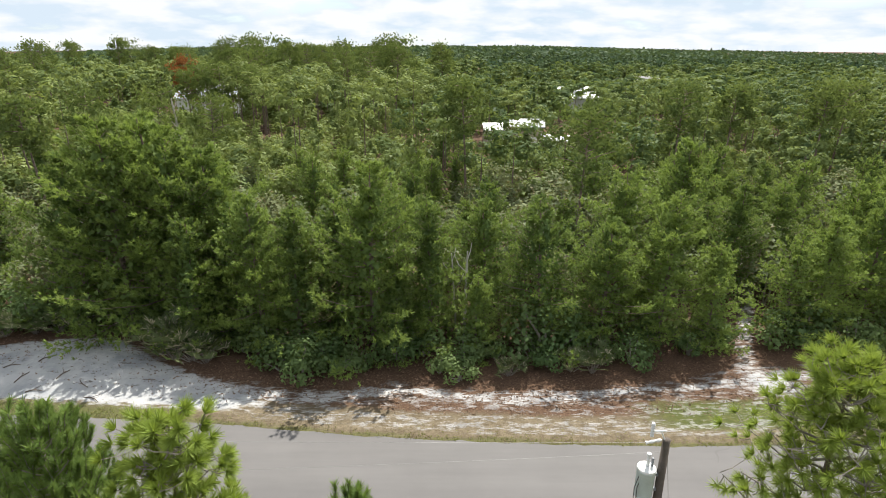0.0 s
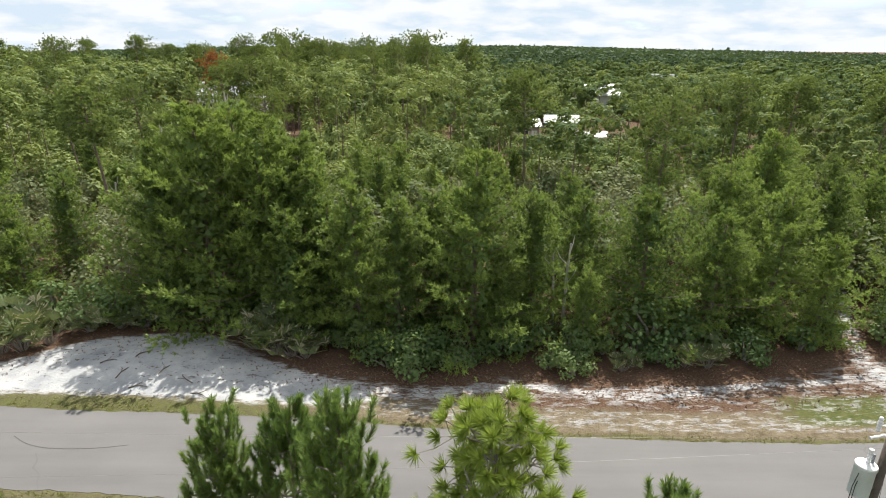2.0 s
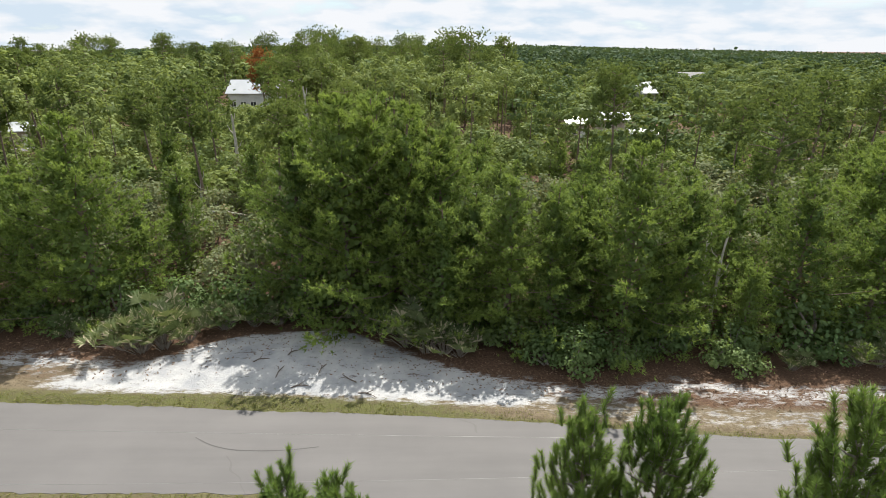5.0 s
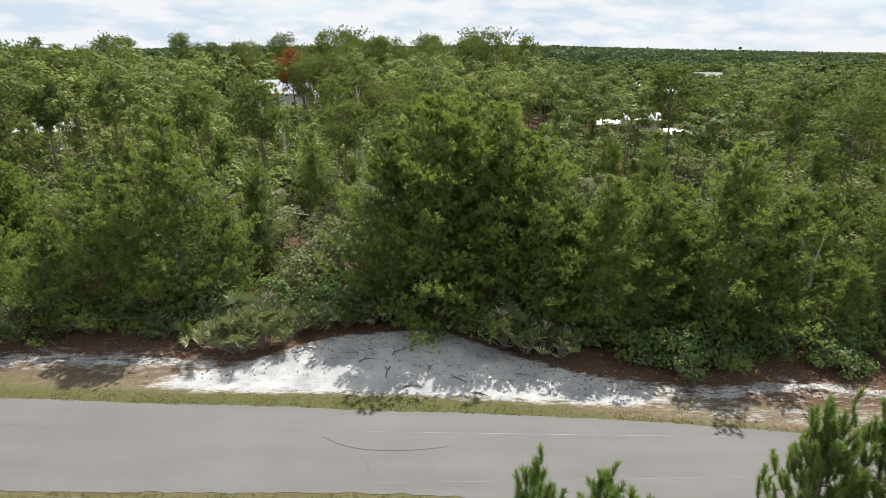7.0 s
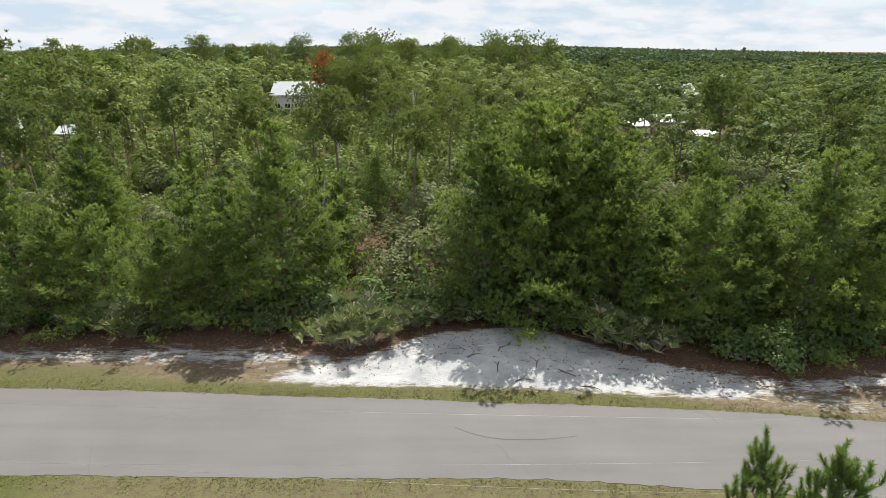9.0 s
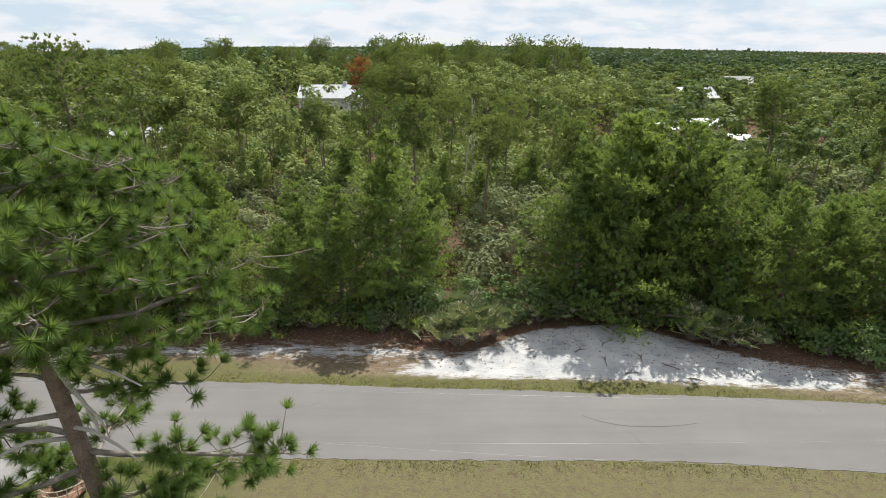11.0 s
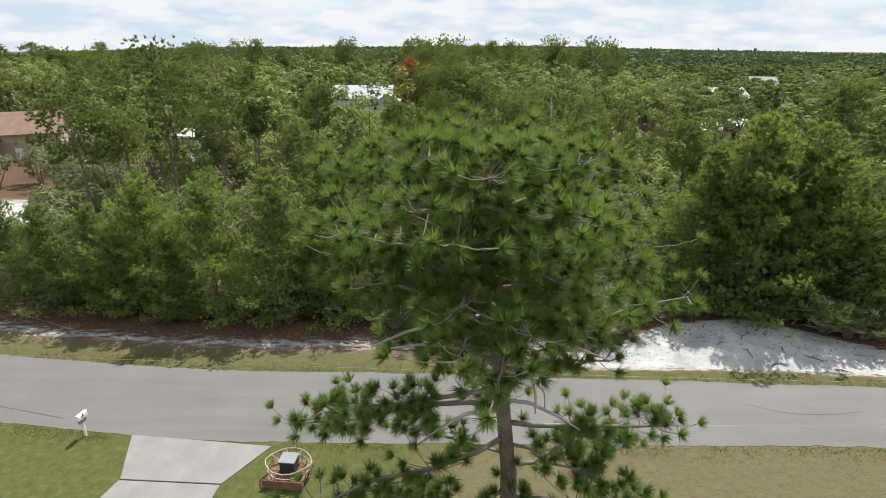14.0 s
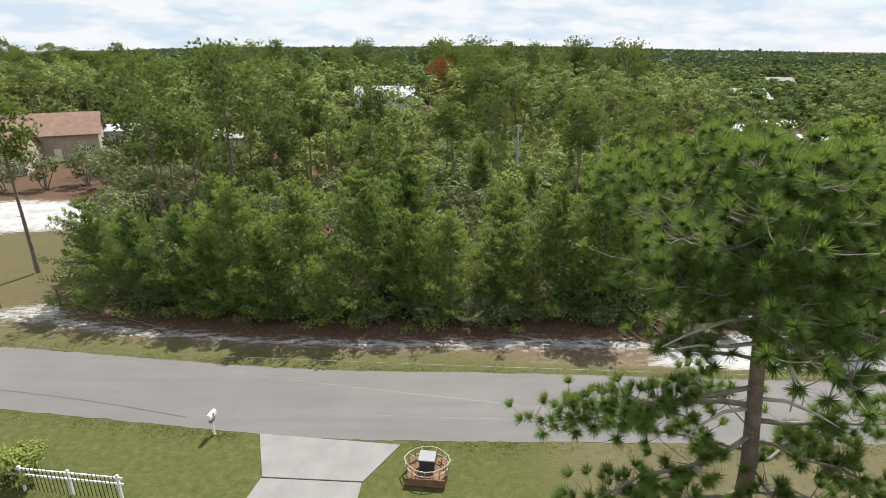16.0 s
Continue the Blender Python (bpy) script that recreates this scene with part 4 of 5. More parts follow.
for x, y, s, kk in [(-7.6, 26.2, 1.15, 2), (-8.8, 26.9, 1.0, 0), (-6.6, 27.2, 1.1, 1), (1.0, 25.9, 0.85, 0), (-0.2, 26.6, 0.9, 1), (-17.4, 30.4, 0.9, 0), (10.6, 27.4, 1.0, 2)]:
    drop(shrubs[kk], x, y, 40 * x, s, used)


# ---------------------------------------------------------------- pines in front of the road
def burst_pine(seed, trunk_pts, radii, limbs, count, needle, width, spread):
    """A pine with long needles in starry bursts: limbs are (from height, way, reach, rise, bursts)."""
    r = np.random.default_rng(seed)
    bm = bmesh.new()
    add_tube(bm, trunk_pts, radii, 10)
    cen, axe, twigs, fine = [], [], [], bmesh.new()
    for z, a, reach, rise, n in limbs:
        b0 = along(trunk_pts, z)
        out = np.array([math.cos(a), math.sin(a), 0])
        kink = b0 + out * reach * 0.45 + np.array([0, 0, rise * 0.25 * reach]) + r.normal(0, 0.10, 3)
        tip = b0 + out * reach + np.array([0, 0, rise * reach])
        limb = bmesh.new()
        w = 0.012 * reach + 0.016
        add_tube(limb, [b0, b0 * 0.6 + kink * 0.4 + r.normal(0, 0.05, 3), kink, kink * 0.5 + tip * 0.5 + r.normal(0, 0.08, 3), tip], [w, w * 0.85, w * 0.7, w * 0.5, 0.012], 6)
        for j in range(n):
            u = r.uniform(0.42, 1.05)
            o = b0 + (tip - b0) * u if u > 0.6 else kink
            off = r.normal(size=3) * np.array([0.42, 0.42, 0.26]) * (0.55 + 0.25 * reach / 3)
            e = o + off + np.array([0, 0, 0.12])
            mid = o * 0.5 + e * 0.5 - np.array([0, 0, 0.06])
            add_tube(fine, [o, mid, e], [0.014, 0.011, 0.008], 4, False)
            cen.append(e)
            axe.append(unit(off) * 0.75 + np.array([0, 0, 0.35]) + out * 0.2)
        twigs.append(limb)
    tris = needles(np.array(cen), np.array(axe), count, needle, width, spread, r)
    return bm, twigs, tris, fine


def front_pine(at, built, label, leaf_mat=None):
    ob = thing("roadside_pine", at, label, "pine tree", "pines before the road")
    part("trunk", built[0], BARK, ob, shade=True)
    for limb in built[1]:
        part("limb", limb, TWIG, ob, shade=True)
    tagged(part("branch_frame", built[3], TWIG, ob), kind="stuff")
    part("needles", tri_mesh("needles", built[2], leaf_mat or LONG), LONG, ob)
    return ob


def big_pine():
    r = np.random.default_rng(17)
    trunk = [(0.75, 0.1, -0.2), (0.62, 0.05, 4), (0.5, 0, 8), (0.28, 0, 10.0), (0.14, 0.0, 11.2), (-0.06, 0, 12.4), (-0.30, 0.1, 13.9), (-0.55, 0.1, 15.7)]
    radii = [0.27, 0.23, 0.185, 0.165, 0.15, 0.12, 0.07, 0.02]
    limbs = []
    for k in range(44):
        s = (k + 0.5) / 44
        z = 11.3 + 4.2 * s
        reach = 4.1 * math.sqrt(max(0.05, 1 - (s * 0.95) ** 2)) * r.uniform(0.45, 1.08)
        limbs.append((z, k * 2.399 + r.normal(0, 0.2), reach, 0.02 + 0.32 * r.uniform(0.2, 1), int(11 + 6 * reach)))
    for z, a, reach, rise, n in [(10.2, 3.25, 3.9, -0.10, 16), (9.7, 3.0, 4.9, -0.20, 20), (8.9, 3.5, 4.6, -0.14, 18), (8.4, 2.7, 2.6, -0.05, 14), (9.3, 0.1, 4.2, -0.10, 16),
                                 (8.7, -0.4, 2.4, -0.15, 14), (8.1, 0.5, 3.6, -0.15, 16), (10.7, 0.15, 2.6, -0.02, 8), (8.0, -1.6, 2.0, -0.1, 12), (9.0, 1.7, 2.4, -0.05, 10),
                                 (7.4, 3.3, 3.0, -0.15, 16), (7.2, -0.1, 3.8, -0.12, 18), (10.9, 3.0, 2.4, 0.10, 6)]:
        limbs.append((z, a, reach, rise, int(n * 3.0)))
    return burst_pine(18, trunk, radii, limbs, 120, 0.27, 0.020, 1.0)


pine = front_pine((-39.4, 7.5, 0), big_pine(), "large pine with starry needle bursts and bare crooked limbs")
b = bmesh.new()
add_tube(b, [(0.05, -0.1, 12.2), (0.35, -0.22, 11.7), (0.62, -0.28, 11.1), (0.85, -0.3, 10.7), (0.98, -0.28, 10.2), (1.0, -0.25, 9.7)], [0.06, 0.055, 0.05, 0.042, 0.03, 0.018], 7)
part("dead_limb", b, GREYBARK, pine, "pale bare dead limb")
b = bmesh.new()
add_tube(b, [(0.85, -0.3, 10.7), (1.15, -0.35, 10.3), (1.2, -0.3, 9.85)], [0.03, 0.022, 0.012], 6)
part("dead_limb", b, GREYBARK, pine, "pale bare dead limb")
for a, reach, z, drop_ in [(3.2, 2.6, 12.0, -0.1), (2.9, 2.3, 11.35, 0.45), (0.1, 2.2, 11.5, 0.0), (3.0, 1.7, 9.6, -0.25), (0.2, 1.8, 9.9, -0.2)]:
    b = bmesh.new()
    d = Vector((math.cos(a), -0.35, 0))
    add_tube(b, [Vector((0.15, 0, z)), Vector((0.15, 0, z + 0.08)) + d * reach * 0.4, Vector((0.15, 0, z + drop_ * 0.6)) + d * reach * 0.75, Vector((0.15, 0, z + drop_ - 0.15)) + d * reach], [0.05, 0.042, 0.03, 0.012], 6)
    part("bare_limb", b, GREYBARK, pine, "grey bare crooked limb", True)


def small_front_pine(seed, h, rad, count, needle, width, spread, step=0.22, rise=0.5, n=5, low=0.45):
    r = np.random.default_rng(seed)
    trunk = [(0, 0, -0.2), (0.05, 0.03, h * 0.4), (0.0, -0.03, h * 0.75), (0, 0, h)]
    limbs = []
    z = h * low
    k = 0
    while z < h - 0.05:
        s = (z - h * low) / (h * (1 - low))
        limbs.append((z, k * 2.4, rad * (1 - s) ** 0.6 * r.uniform(0.7, 1.15) + 0.12, rise + 0.5 * s, n))
        z += step * 0.5
        k += 1
    return burst_pine(seed, trunk, [0.012 * h + 0.02, 0.010 * h, 0.006 * h, 0.012], limbs, count, needle, width, spread)


def shoot_pine(seed, h, rad, low=0.5):
    """A young pine with thick upright bottle-brush shoots."""
    r = np.random.default_rng(seed)
    trunk = [(0, 0, -0.2), (0.05, 0.03, h * 0.4), (0.0, -0.03, h * 0.75), (0, 0, h)]
    bm = bmesh.new()
    add_tube(bm, trunk, [0.012 * h + 0.02, 0.010 * h, 0.007 * h, 0.012], 8)
    limbs, cen, axe, fine = [], [], [], bmesh.new()
    z, k = h * low, 0
    while z < h:
        s = (z - h * low) / (h * (1 - low))
        a = k * 2.399
        reach = rad * (1.0 - s) ** 0.75 * r.uniform(0.75, 1.1) + 0.10
        b0 = along(trunk, z)
        tip = b0 + np.array([math.cos(a) * reach, math.sin(a) * reach, reach * 0.55])
        limb = bmesh.new()
        add_tube(limb, [b0, b0 * 0.5 + tip * 0.5 - np.array([0, 0, 0.04]), tip], [0.025, 0.02, 0.012], 5)
        for j in range(6 if reach > 0.4 else 3):
            u = 1.0 if j == 0 else r.uniform(0.45, 0.95)
            o = b0 + (tip - b0) * u + (0 if j == 0 else 1) * r.normal(0, 0.20, 3)
            ln = r.uniform(0.30, 0.5)
            w = unit(np.array([math.cos(a) * 0.25, math.sin(a) * 0.25, 1.0]) + r.normal(0, 0.12, 3))
            add_tube(fine, [o, o + w * ln], [0.012, 0.008], 4, False)
            for q in np.linspace(0.0, 1.0, 7):
                cen.append(o + w * ln * q)
                axe.append(w * 1.0)
        limbs.append(limb)
        z += 0.085
        k += 1
    for q in np.linspace(0, 1, 9):
        cen.append(np.array([0, 0, h - 0.35 + 0.5 * q]))
        axe.append(np.array([0, 0, 1.0]))
    return bm, limbs, needles(np.array(cen), np.array(axe), 18, 0.17, 0.022, 0.80, r), fine


front_pine((-7.68, 8.8, 0), shoot_pine(201, 10.2, 0.75, 0.68), "young pine with thick upright bottle-brush shoots")
front_pine((-9.48, 11.5, 0), shoot_pine(202, 8.2, 1.15, 0.6), "young pine with thick upright bottle-brush shoots")
front_pine((-11.2, 11.5, 0), shoot_pine(207, 7.9, 0.8, 0.62), "young pine with thick upright bottle-brush shoots")
front_pine((-5.0, 8.3, 0), small_front_pine(203, 10.45, 1.2, 100, 0.26, 0.022, 0.95, 0.17, 0.45, 6, 0.7), "pine top with bright long-needled bursts", BRIGHT)
front_pine((-1.75, 8.4, 0), shoot_pine(204, 8.65, 0.4, 0.84), "slender young pine tip with short needles")
front_pine((-17.75, 10.9, 0), shoot_pine(205, 6.95, 0.38, 0.78), "slim young pine with upright bottle-brush shoots")
front_pine((-16.4, 10.2, 0), shoot_pine(206, 7.4, 0.45, 0.76), "young pine with thick upright bottle-brush shoots")
front_pine((8.3, 9.8, 0), small_front_pine(209, 10.75, 1.9, 70, 0.28, 0.020, 0.95, 0.17, 0.25, 9, 0.6), "pine with long-needled bursts and open boughs", BRIGHT)


# ---------------------------------------------------------------- utility pole and wires
def utility_pole(x, y, h):
    ob = thing("utility_pole", (x, y, 0), "dark wooden utility pole carrying a transformer beside the road", "utility pole")
    b = bmesh.new()
    add_tube(b, [(0, 0, -0.3), (0, 0, h * 0.5), (0, 0, h)], [0.16, 0.135, 0.115], 14)
    part("pole", b, POLEWOOD, ob, shade=True)
    b = bmesh.new()
    add_tube(b, [(-0.02, 0, h - 0.12), (-0.16, -0.02, h + 0.22), (-0.22, -0.02, h + 0.30)], 0.022, 7)
    add_tube(b, [(-0.42, -0.02, h + 0.30), (-0.04, -0.02, h + 0.30)], 0.022, 7)
    part("bracket", b, WHITE, ob)
    b = bmesh.new()
    zs = np.linspace(0, 0.46, 11)
    add_tube(b, [(-0.46, -0.02, h + 0.12 + z) for z in zs], [0.045 + 0.018 * (k % 2) for k in range(11)], 10)
    part("insulator", b, PORCELAIN, ob, "pale ribbed porcelain cutout")
    b = bmesh.new()
    add_tube(b, [(-0.15 - 0.09 * k, 0.0, h - 0.02 - 0.02 * k) for k in range(6)], [0.055 if k % 2 else 0.035 for k in range(6)], 9)
    part("insulator", b, PORCELAIN, ob)
    can = bmesh.new()
    cx, top = -0.46, h - 1.05
    add_tube(can, [(cx, 0, top - 1.0), (cx, 0, top - 0.97), (cx, 0, top - 0.05), (cx, 0, top - 0.04), (cx, 0, top)], [0.25, 0.27, 0.27, 0.285, 0.285], 20)
    t = part("transformer", can, GREYMETAL, ob, "grey-blue steel transformer can", True)
    lid = bmesh.new()
    add_tube(lid, [(cx, 0, top + 0.004), (cx, 0, top + 0.05), (cx, 0, top + 0.08)], [0.29, 0.27, 0.08], 20)
    part("lid", lid, WHITE, t, "white domed lid", True)
    b = bmesh.new()
    add_tube(b, [(cx + 0.02, 0, top + 0.06 + z) for z in np.linspace(0, 0.42, 9)], [0.06 if k % 2 else 0.04 for k in range(9)], 10)
    add_tube(b, [(cx + 0.02, 0, top + 0.47), (cx + 0.02, 0, top + 0.55)], 0.07, 8)
    part("bushing", b, PORCELAIN, t)
    b = bmesh.new()
    add_tube(b, [(cx + 0.16, 0.02, top + 0.06 + z) for z in np.linspace(0, 0.3, 7)], [0.045 if k % 2 else 0.03 for k in range(7)], 10)
    part("arrester", b, SLATE, t)
    for z in (top - 0.2, top - 0.75):
        b = add_box(bmesh.new(), (-0.24, -0.06, z - 0.05), (-0.1, 0.06, z + 0.05), 0.008)
        part("mount", b, SLATE, t)
    for dx in (-0.30, -0.22):
        b = bmesh.new()
        add_tube(b, [(cx + dx + 0.08, -0.1, top - 0.12), (cx + dx - 0.05, -0.15, top - 0.6), (cx + dx - 0.02, -0.12, top - 1.2), (-0.3, -0.1, top - 1.35), (-0.12, -0.05, top - 1.2)], 0.012, 5)
        part("lead", b, BLACK, ob)
    b = bmesh.new()
    add_tube(b, [(0.10, 0.0, h - 0.55), (0.6, 0.35, h * 0.5), (1.1, 0.7, 0.0)], 0.008, 5)
    part("guy_wire", b, WIRE, ob)
    for z in (top - 1.25, top - 1.5):
        b = add_box(bmesh.new(), (-0.25, -0.05, z), (0.28, 0.0, z + 0.05), 0.006)
        part("service_rack", b, SLATE, ob)
    return ob


PX, PY, PH = 6.55, 13.5, 6.15
utility_pole(PX, PY, PH)


def overhead_wire(a, b_, sag, rad=0.004):
    ob = thing("overhead_wire", (0, 0, 0), "pale overhead wire strung along the road", "wire", "overhead wires")
    b = bmesh.new()
    a, b_ = Vector(a), Vector(b_)
    add_tube(b, [a.lerp(b_, s) - Vector((0, 0, 4 * sag * s * (1 - s))) for s in np.linspace(0, 1, 41)], rad, 5)
    part("cable", b, WIRE, ob)


overhead_wire((PX - 0.6, PY, PH - 0.12), (-70, 13.5, 8.3), 0.6)
overhead_wire((PX - 0.1, PY, PH - 0.45), (-70, 13.5, 6.2), 1.35)
overhead_wire((PX - 0.1, PY, PH - 2.3), (-66, 13.3, 9.0), 2.2)


# ---------------------------------------------------------------- mailbox, cart, fences
def mailbox(x, y):
    ob = thing("mailbox", (x, y, 0), "white mailbox on a thin post at the lawn's edge", "mailbox", turn=-8)
    b = add_box(bmesh.new(), (-0.05, -0.05, -0.2), (0.05, 0.05, 1.02), 0.008)
    part("post", b, WHITE, ob)
    b = bmesh.new()
    prof = [(-0.11, 0.0), (-0.11, 0.14)] + [(0.11 * math.cos(t), 0.14 + 0.11 * math.sin(t)) for t in np.linspace(math.pi, 0, 9)[1:-1]] + [(0.11, 0.14), (0.11, 0.0)]
    rings = [[b.verts.new((u, yy, 1.02 + v)) for u, v in prof] for yy in (-0.26, 0.28)]
    for k in range(len(prof)):
        j = (k + 1) % len(prof)
        b.faces.new((rings[0][k], rings[0][j], rings[1][j], rings[1][k]))
    b.faces.new(rings[0][::-1])
    b.faces.new(rings[1])
    bmesh.ops.recalc_face_normals(b, faces=b.faces)
    part("box", b, WHITE, ob)
    b = add_box(bmesh.new(), (0.112, -0.05, 1.10), (0.13, 0.02, 1.28), 0.003)
    part("flag", b, RUSTWOOD, ob)
    b = add_box(bmesh.new(), (-0.09, 0.281, 1.04), (0.09, 0.295, 1.24), 0.004)
    part("door", b, WHITE, ob)
    b = add_box(bmesh.new(), (-0.06, -0.2, 0.78), (0.06, 0.2, 0.90), 0.008)
    part("paper_tube", b, SLATE, ob)
    return ob


mailbox(-57.3, 18.75)


def yard_cart(x, y):
    """A low boarded bed with rails of bent cane round a dark box."""
    ob = thing("garden_wagon", (x, y, 0), "low brown wagon bed with pale bent rails round a dark box", "garden wagon", turn=-6)
    for k in range(6):
        b = add_box(bmesh.new(), (-0.85 + 0.285 * k, -0.85, 0.16), (-0.58 + 0.285 * k, 0.75, 0.20), 0.006)
        part("board", b, RUSTWOOD, ob)
    b = add_box(bmesh.new(), (-0.86, -0.90, 0.02), (0.86, -0.855, 0.42), 0.008)
    part("front_panel", b, RUSTWOOD, ob)
    for sx in (-0.7, 0.7):
        for sy in (-0.7, 0.6):
            b = add_box(bmesh.new(), (sx - 0.05, sy - 0.05, -0.05), (sx + 0.05, sy + 0.05, 0.156), 0.006)
            part("leg", b, RUSTWOOD, ob)
    ring = [(0.95 * math.cos(t) * (1.0 + 0.06 * math.cos(4 * t)), 0.82 * math.sin(t) - 0.03) for t in np.linspace(0, 2 * math.pi, 17)]
    for z, s in ((0.74, 1.0), (0.45, 0.96)):
        b = bmesh.new()
        add_tube(b, [(u * s, v * s, z) for u, v in ring], 0.028, 6, False)
        part("rail", b, CANE, ob)
    for u, v in ring[:-1]:
        b = bmesh.new()
        add_tube(b, [(u * 0.9, v * 0.9, 0.10), (u, v, 0.76)], 0.022, 6)
        part("spindle", b, CANE, ob)
    for u, v in (ring[1], ring[3], ring[5], ring[7]):
        b = bmesh.new()
        add_tube(b, [(u, v, 0.74), (u * 0.4, v * 0.4, 0.52)], 0.02, 6)
        part("brace", b, CANE, ob)
    b = add_box(bmesh.new(), (-0.32, -0.26, 0.204), (0.32, 0.34, 0.82), 0.02)
    body = part("box", b, BLACK, ob, "dark box")
    b = add_box(bmesh.new(), (-0.36, -0.30, 0.823), (0.36, 0.38, 0.875), 0.015)
    part("lid", b, SLATE, body, "grey lid")
    return ob


yard_cart(-47.0, 16.2)


def picket_fence():
    ob = thing("yard_fence", (-61.5, 14.9, 0), "white-railed fence with dark pickets by a shrub", "fence", turn=-7)
    for z in (0.75, 1.05):
        part("rail", add_box(bmesh.new(), (-9, -0.03, z), (2.2, 0.03, z + 0.09), 0.006), WHITE, ob)
    me = bm_mesh("picket", add_box(bmesh.new(), (-0.012, -0.05, 0.0), (0.012, -0.031, 1.2), 0.003), IRON)
    for k in range(60):
        p = part("picket", me, IRON, ob)
        p.location = (-8.9 + 0.185 * k, 0, 0)
    for k in range(6):
        part("post", add_box(bmesh.new(), (-9 + 2.2 * k - 0.05, -0.05, -0.2), (-9 + 2.2 * k + 0.05, 0.05, 1.25), 0.008), WHITE, ob)


picket_fence()
bush = as_tree("garden_shrub", scrub_oak(66, 1.8, 1.4, 1500, 0.16, low=0.2), TWIG, foliage("light_leaves", (0.12, 0.16, 0.03), (0.27, 0.30, 0.08), 0.35),
               "rounded yellow-green garden shrub beside the fence", "shrub")
bush.matrix_basis = pose(-64.6, 15.9, 0, 0, 0, 0)


def field_fence():
    ob = thing("field_fence", (0, 0, 0), "old dark wooden posts with a wire at the clearing", "fence")
    posts = [(-73.7, 32.8, 1.35, 0.10), (-72.2, 33.2, 1.35, -0.08), (-77.8, 32.5, 1.2, 0.0), (-81.5, 33.0, 1.2, 0.05)]
    for x, y, h, lean in posts:
        b = bmesh.new()
        add_tube(b, [(x, y, -0.2), (x + lean * 0.5, y, h * 0.5), (x - lean, y, h)], [0.075, 0.07, 0.06], 8)
        part("post", b, FENCEWOOD, ob)
    b = bmesh.new()
    add_tube(b, [(-73.6, 32.8, 0.72), (-72.2, 33.2, 0.66)], 0.05, 7)
    part("rail", b, FENCEWOOD, ob)
    for z in (0.5, 0.95):
        b = bmesh.new()
        add_tube(b, [(-81.5, 33.0, z), (-77.8, 32.5, z - 0.03), (-73.7, 32.8, z)], 0.008, 4)
        part("wire", b, WIRE, ob)


field_fence()
strand = thing("fence_wire", (0, 0, 0), "slack pale wire strung low along the verge", "wire")
b = bmesh.new()
add_tube(b, [(-73.7, 32.8, 0.6), (-69.5, 31.0, 0.45), (-64.5, 29.0, 0.25), (-63.0, 28.4, 0.02)], 0.012, 5)
part("cable", b, WIRE, strand)


# ---------------------------------------------------------------- houses
def house(x, y, turn, length, depth, eave, ridge, roof_mat, wall_mat, label, windows=4, chimney=False, wing=None, floor=0.0):
    ob = thing("house", (x, y, floor), label, "house", turn=turn)
    L, D = length / 2, depth / 2
    b = add_box(bmesh.new(), (-L, -D, -0.2), (L, D, eave), 0.02)
    part("wall", b, wall_mat, ob)
    b = bmesh.new()
    o = 0.5
    pr = [(-D - o, eave - 0.12), (0, ridge), (D + o, eave - 0.12), (D + o, eave + 0.02), (0, ridge + 0.16), (-D - o, eave + 0.02)]
    ends = [[b.verts.new((sx, v, z)) for v, z in pr] for sx in (-L - o, L + o)]
    for k in range(6):
        b.faces.new((ends[0][k], ends[0][(k + 1) % 6], ends[1][(k + 1) % 6], ends[1][k]))
    for e in ends:
        b.faces.new((e[0], e[1], e[4], e[5])), b.faces.new((e[1], e[2], e[3], e[4]))
    bmesh.ops.recalc_face_normals(b, faces=b.faces)
    roof = part("roof", b, roof_mat, ob)
    for sx in (-L, L - 0.1):
        b = bmesh.new()
        tri = [[b.verts.new((sx + q, v, z)) for v, z in ((-D, eave), (D, eave), (0, ridge - 0.05))] for q in (0, 0.1)]
        b.faces.new(tri[0]), b.faces.new(tri[1][::-1])
        for k in range(3):
            b.faces.new((tri[0][k], tri[1][k], tri[1][(k + 1) % 3], tri[0][(k + 1) % 3]))
        bmesh.ops.recalc_face_normals(b, faces=b.faces)
        part("gable", b, wall_mat, ob)
    for k in range(windows):
        wx = -L + length * (k + 0.5) / windows
        if k == windows // 2:
            part("door", add_box(bmesh.new(), (wx - 0.5, -D - 0.05, 0.0), (wx + 0.5, -D - 0.004, 2.05), 0.01), WHITE, ob)
            continue
        w = part("window", add_box(bmesh.new(), (wx - 0.75, -D - 0.06, 0.85), (wx + 0.75, -D - 0.004, 2.15), 0.01), WHITE, ob)
        for q in (-0.35, 0.35):
            part("pane", add_box(bmesh.new(), (wx + q - 0.31, -D - 0.068, 0.93), (wx + q + 0.31, -D - 0.062, 2.07)), DARKGLASS, w)
    if chimney:
        part("chimney", add_box(bmesh.new(), (L * 0.45, -0.5, eave), (L * 0.45 + 1.0, 0.5, ridge + 0.9), 0.03), STUCCO, roof)
    return ob


house(-62.2, 156, 0, 15.5, 10, 4.2, 7.2, ROOFWHITE, STUCCO, "long pale house with a white metal roof", 6, True)
house(-55.0, 151.0, 90, 5.5, 5.5, 3.6, 5.6, ROOFWHITE, STUCCO, "gabled pale porch wing with a white metal roof", 2)
house(15.0, 101.5, -8, 5.2, 6.0, 3.9, 4.7, ROOFWHITE, TANWALL, "tall tan shed with a shallow white metal roof", 2)
house(9.4, 104, 6, 3.6, 4, 2.8, 3.7, ROOFWHITE, TANWALL, "low outbuilding with a bright white metal roof", 2)
house(19.6, 97.5, -20, 4.2, 3.4, 1.9, 2.5, ROOFWHITE, TANWALL, "small shed with a bright white roof", 2)
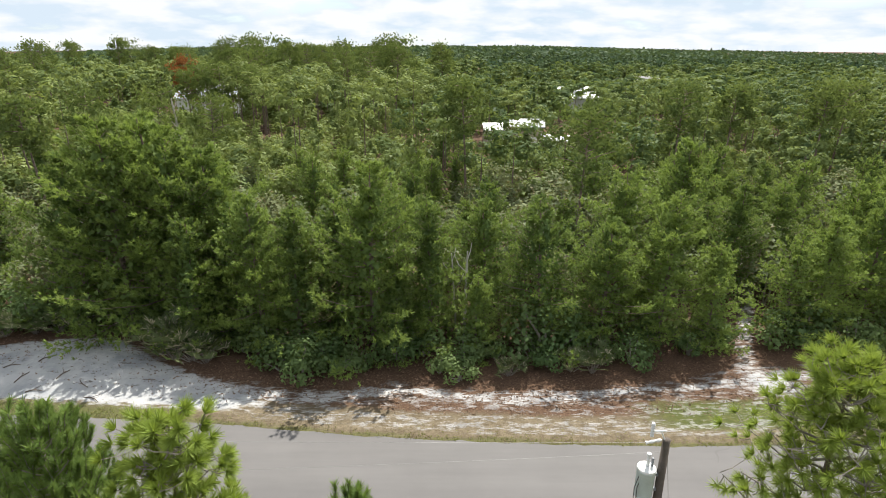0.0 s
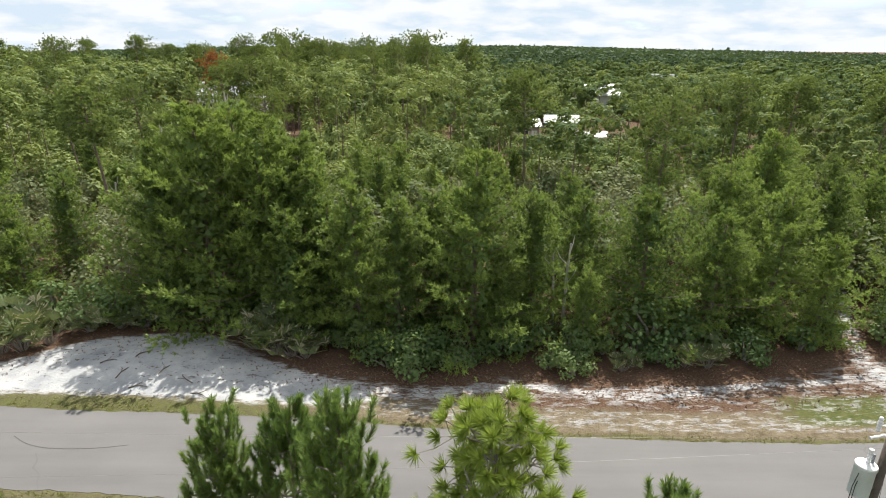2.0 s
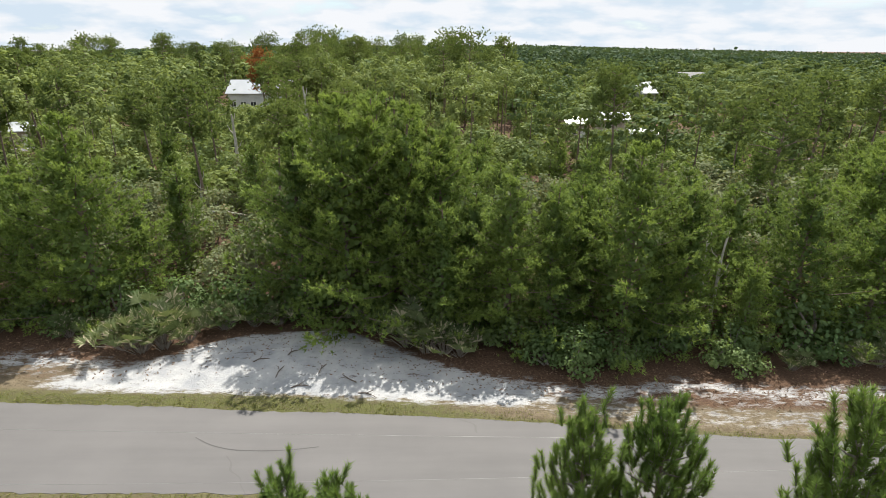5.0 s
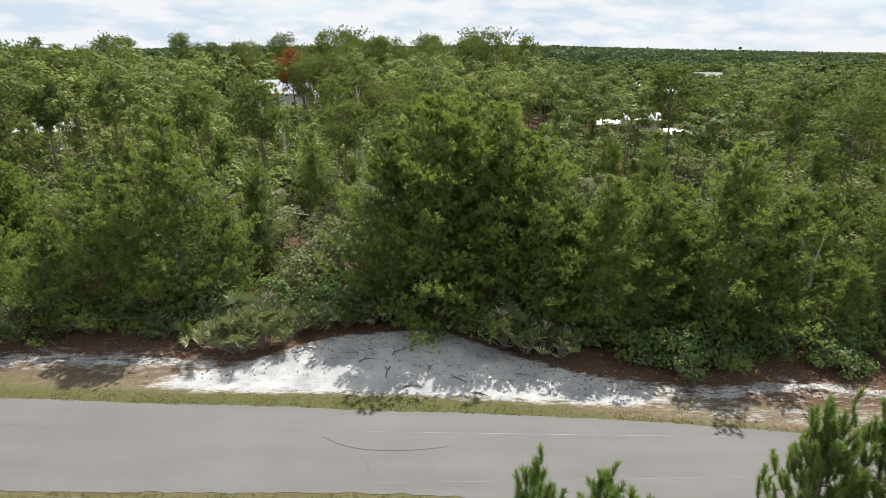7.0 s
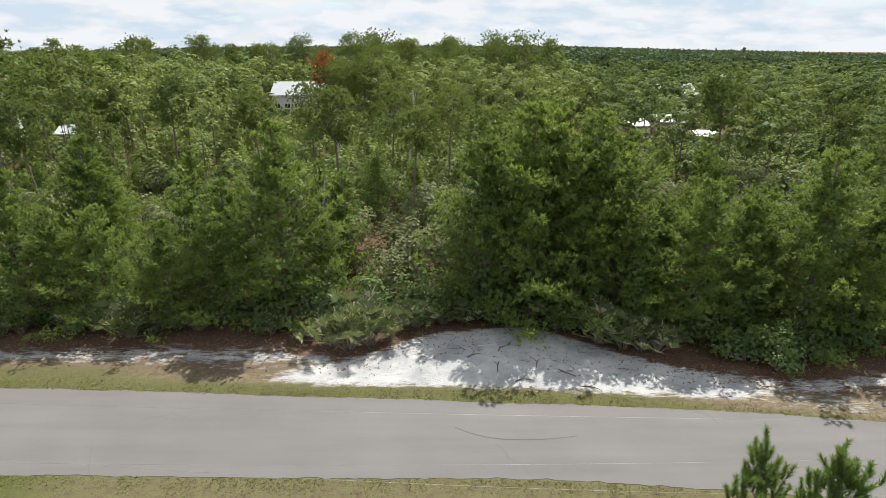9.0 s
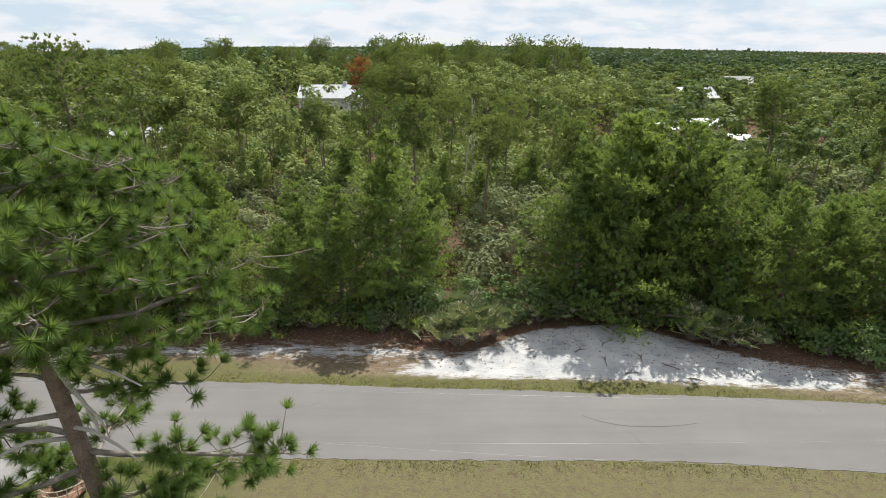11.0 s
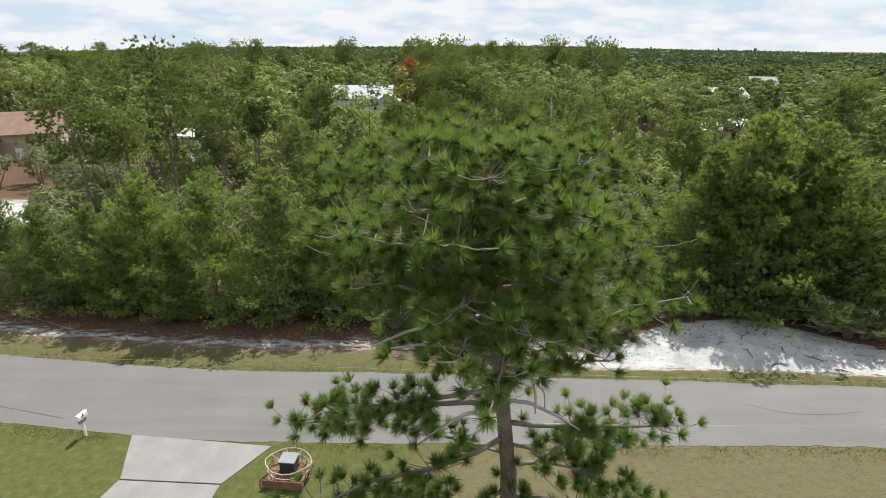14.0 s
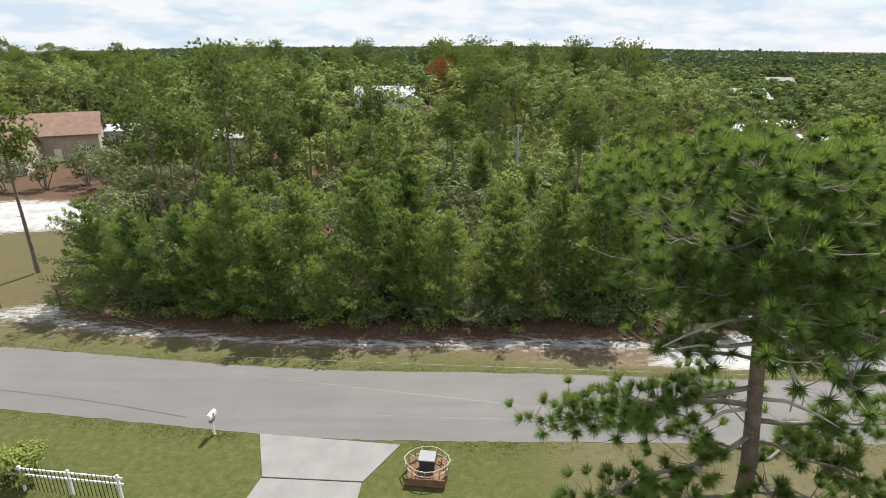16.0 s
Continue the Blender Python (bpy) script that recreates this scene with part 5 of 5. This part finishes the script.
house(34.0, 150, 10, 9, 8, 4.6, 7.0, ROOFWHITE, STUCCO, "distant pale house with a white roof", 4)
house(68.0, 195, -12, 8, 7, 5.0, 7.5, ROOFGREY, STUCCO, "distant house with a grey shingle roof", 4)
house(-117, 76, 24, 20, 10, 3.4, 6.2, ROOFBROWN, TANWALL, "low house with a brown shingle roof behind a sandy yard", 6)
house(-111.5, 89, 24, 16, 8, 4.2, 7.2, ROOFBROWN, TANWALL, "long brown-roofed wing behind the house", 4)
house(-104, 98, 24, 10, 4, 3.6, 4.4, ROOFWHITE, STUCCO, "low outbuilding with a pale metal roof", 3)
house(-85.5, 97, 10, 8, 6, 2.6, 3.6, ROOFWHITE, TANWALL, "low open shed with a pale roof in a clearing", 2)


# ---------------------------------------------------------------- grass and weeds along the road
def verge_grass():
    r = np.random.default_rng(51)
    n = 20000
    x = r.uniform(-80, 24, n)
    side = r.uniform(0, 1, n)
    y = np.where(side < 0.5, far_edge(x) + np.abs(r.normal(0, 0.55, n)) - 0.06, near_edge(x) - np.abs(r.normal(0, 0.45, n)) - 0.02)
    sand, grass, litter = zones(x, y)
    drive = (x > -56.0) & (x < -47.8) & (y < 19)
    keep = (r.uniform(0, 1, n) < (grass * 0.9 + 0.12) * (0.35 + 0.9 * (np.sin(x * 1.9 + np.sin(x * 0.7) * 3) > -0.2))) & ~drive
    c = np.stack([x, y, ground_z(x, y)], -1)[keep]
    t = needles(c, np.tile([0, 0, 1.0], (len(c), 1)), 5, 0.075, 0.020, 0.9, r)
    tagged(new("verge_grass", tri_mesh("verge_grass", t, GRASS)), "thin yellow-green grass tufts along the road's edges", "grass", kind="stuff")


def litter_bits():
    r = np.random.default_rng(52)
    n = 9000
    x = r.uniform(-76, 24, n)
    y = far_edge(x) + r.uniform(0.6, 1.0, n) * (WOOD(x) - far_edge(x)) * r.uniform(0.5, 1.25, n)
    sand, grass, litter = zones(x, y)
    keep = r.uniform(0, 1, n) < 0.15 + litter * 0.85 - 0.1 * sand
    c = np.stack([x, y, ground_z(x, y) + 0.02], -1)[keep]
    m = surface("dead_twigs", (0.09, 0.055, 0.035), (0.26, 0.17, 0.11), 1.0, 0.95, bump=0.1)
    tagged(new("leaf_litter", tri_mesh("leaf_litter", leaves(c, 0.16, r, 1.5, 0.4), m)), "brown dead leaves and twigs on the sand", "leaf litter", kind="stuff")


verge_grass()
litter_bits()


# ---------------------------------------------------------------- tar lines on the road and sticks on the sand
def tar_line(way, width):
    """A thin dark ribbon of sealant that follows the crown of the road."""
    f = spline([p[0] for p in way], [p[1] for p in way])
    verts = []
    for x in np.linspace(way[0][0], way[-1][0], 25):
        y = float(f(x))
        lo, hi = float(near_edge(x)), float(far_edge(x))
        for e in (-width, width):
            q = (y + e - lo) / (hi - lo)
            verts.append((x, y + e, 0.020 + 0.06 * (1 - (2 * q - 1) ** 2)))
    me = bpy.data.meshes.new("tar_line")
    me.from_pydata(verts, [], [(2 * k, 2 * k + 2, 2 * k + 3, 2 * k + 1) for k in range(24)])
    tagged(new("tar_line", finish(me, TAR)), "thin dark tar-sealed crack in the asphalt", "road crack", "cracks in the road", "structure")


TAR = surface("old_tar", (0.055, 0.052, 0.050), (0.095, 0.090, 0.087), 2.0, 0.8, bump=0.1)
tar_line([(-24.78, 21.11), (-24.00, 20.65), (-23.13, 20.37), (-21.85, 20.27), (-20.24, 20.37), (-19.44, 20.51)], 0.022)
tar_line([(-70.29, 22.38), (-66.82, 21.76), (-63.44, 21.06), (-59.18, 20.02)], 0.025)


def dead_stick(x, y, length, turn, bend):
    z = float(ground_z(x, y))
    ob = thing("dead_stick", (x, y, z), "dark dead stick lying on the white sand", "stick", "sticks on the sand", turn)
    b = bmesh.new()
    add_tube(b, [(-length / 2, 0, 0.02), (-length * 0.15, bend, 0.07), (length * 0.2, bend * 0.6, 0.06), (length / 2, -bend * 0.4, 0.03)], [0.03, 0.028, 0.022, 0.012], 6)
    part("stem", b, FENCEWOOD, ob)
    b = bmesh.new()
    add_tube(b, [(-length * 0.1, bend, 0.07), (length * 0.1, bend + 0.18, 0.12), (length * 0.16, bend + 0.34, 0.10)], [0.018, 0.014, 0.008], 5)
    part("side_twig", b, FENCEWOOD, ob)


for k, (x, y) in enumerate([(-22.36, 25.84), (-21.18, 24.74), (-20.26, 25.99), (-23.62, 26.63), (-18.97, 25.33), (-22.10, 27.19), (-17.88, 24.13)]):
    dead_stick(x, y, (1.3, 0.9, 1.1, 0.8, 1.2, 0.7, 1.0)[k], (78, 8, 70, 25, 140, 50, -20)[k], 0.08)
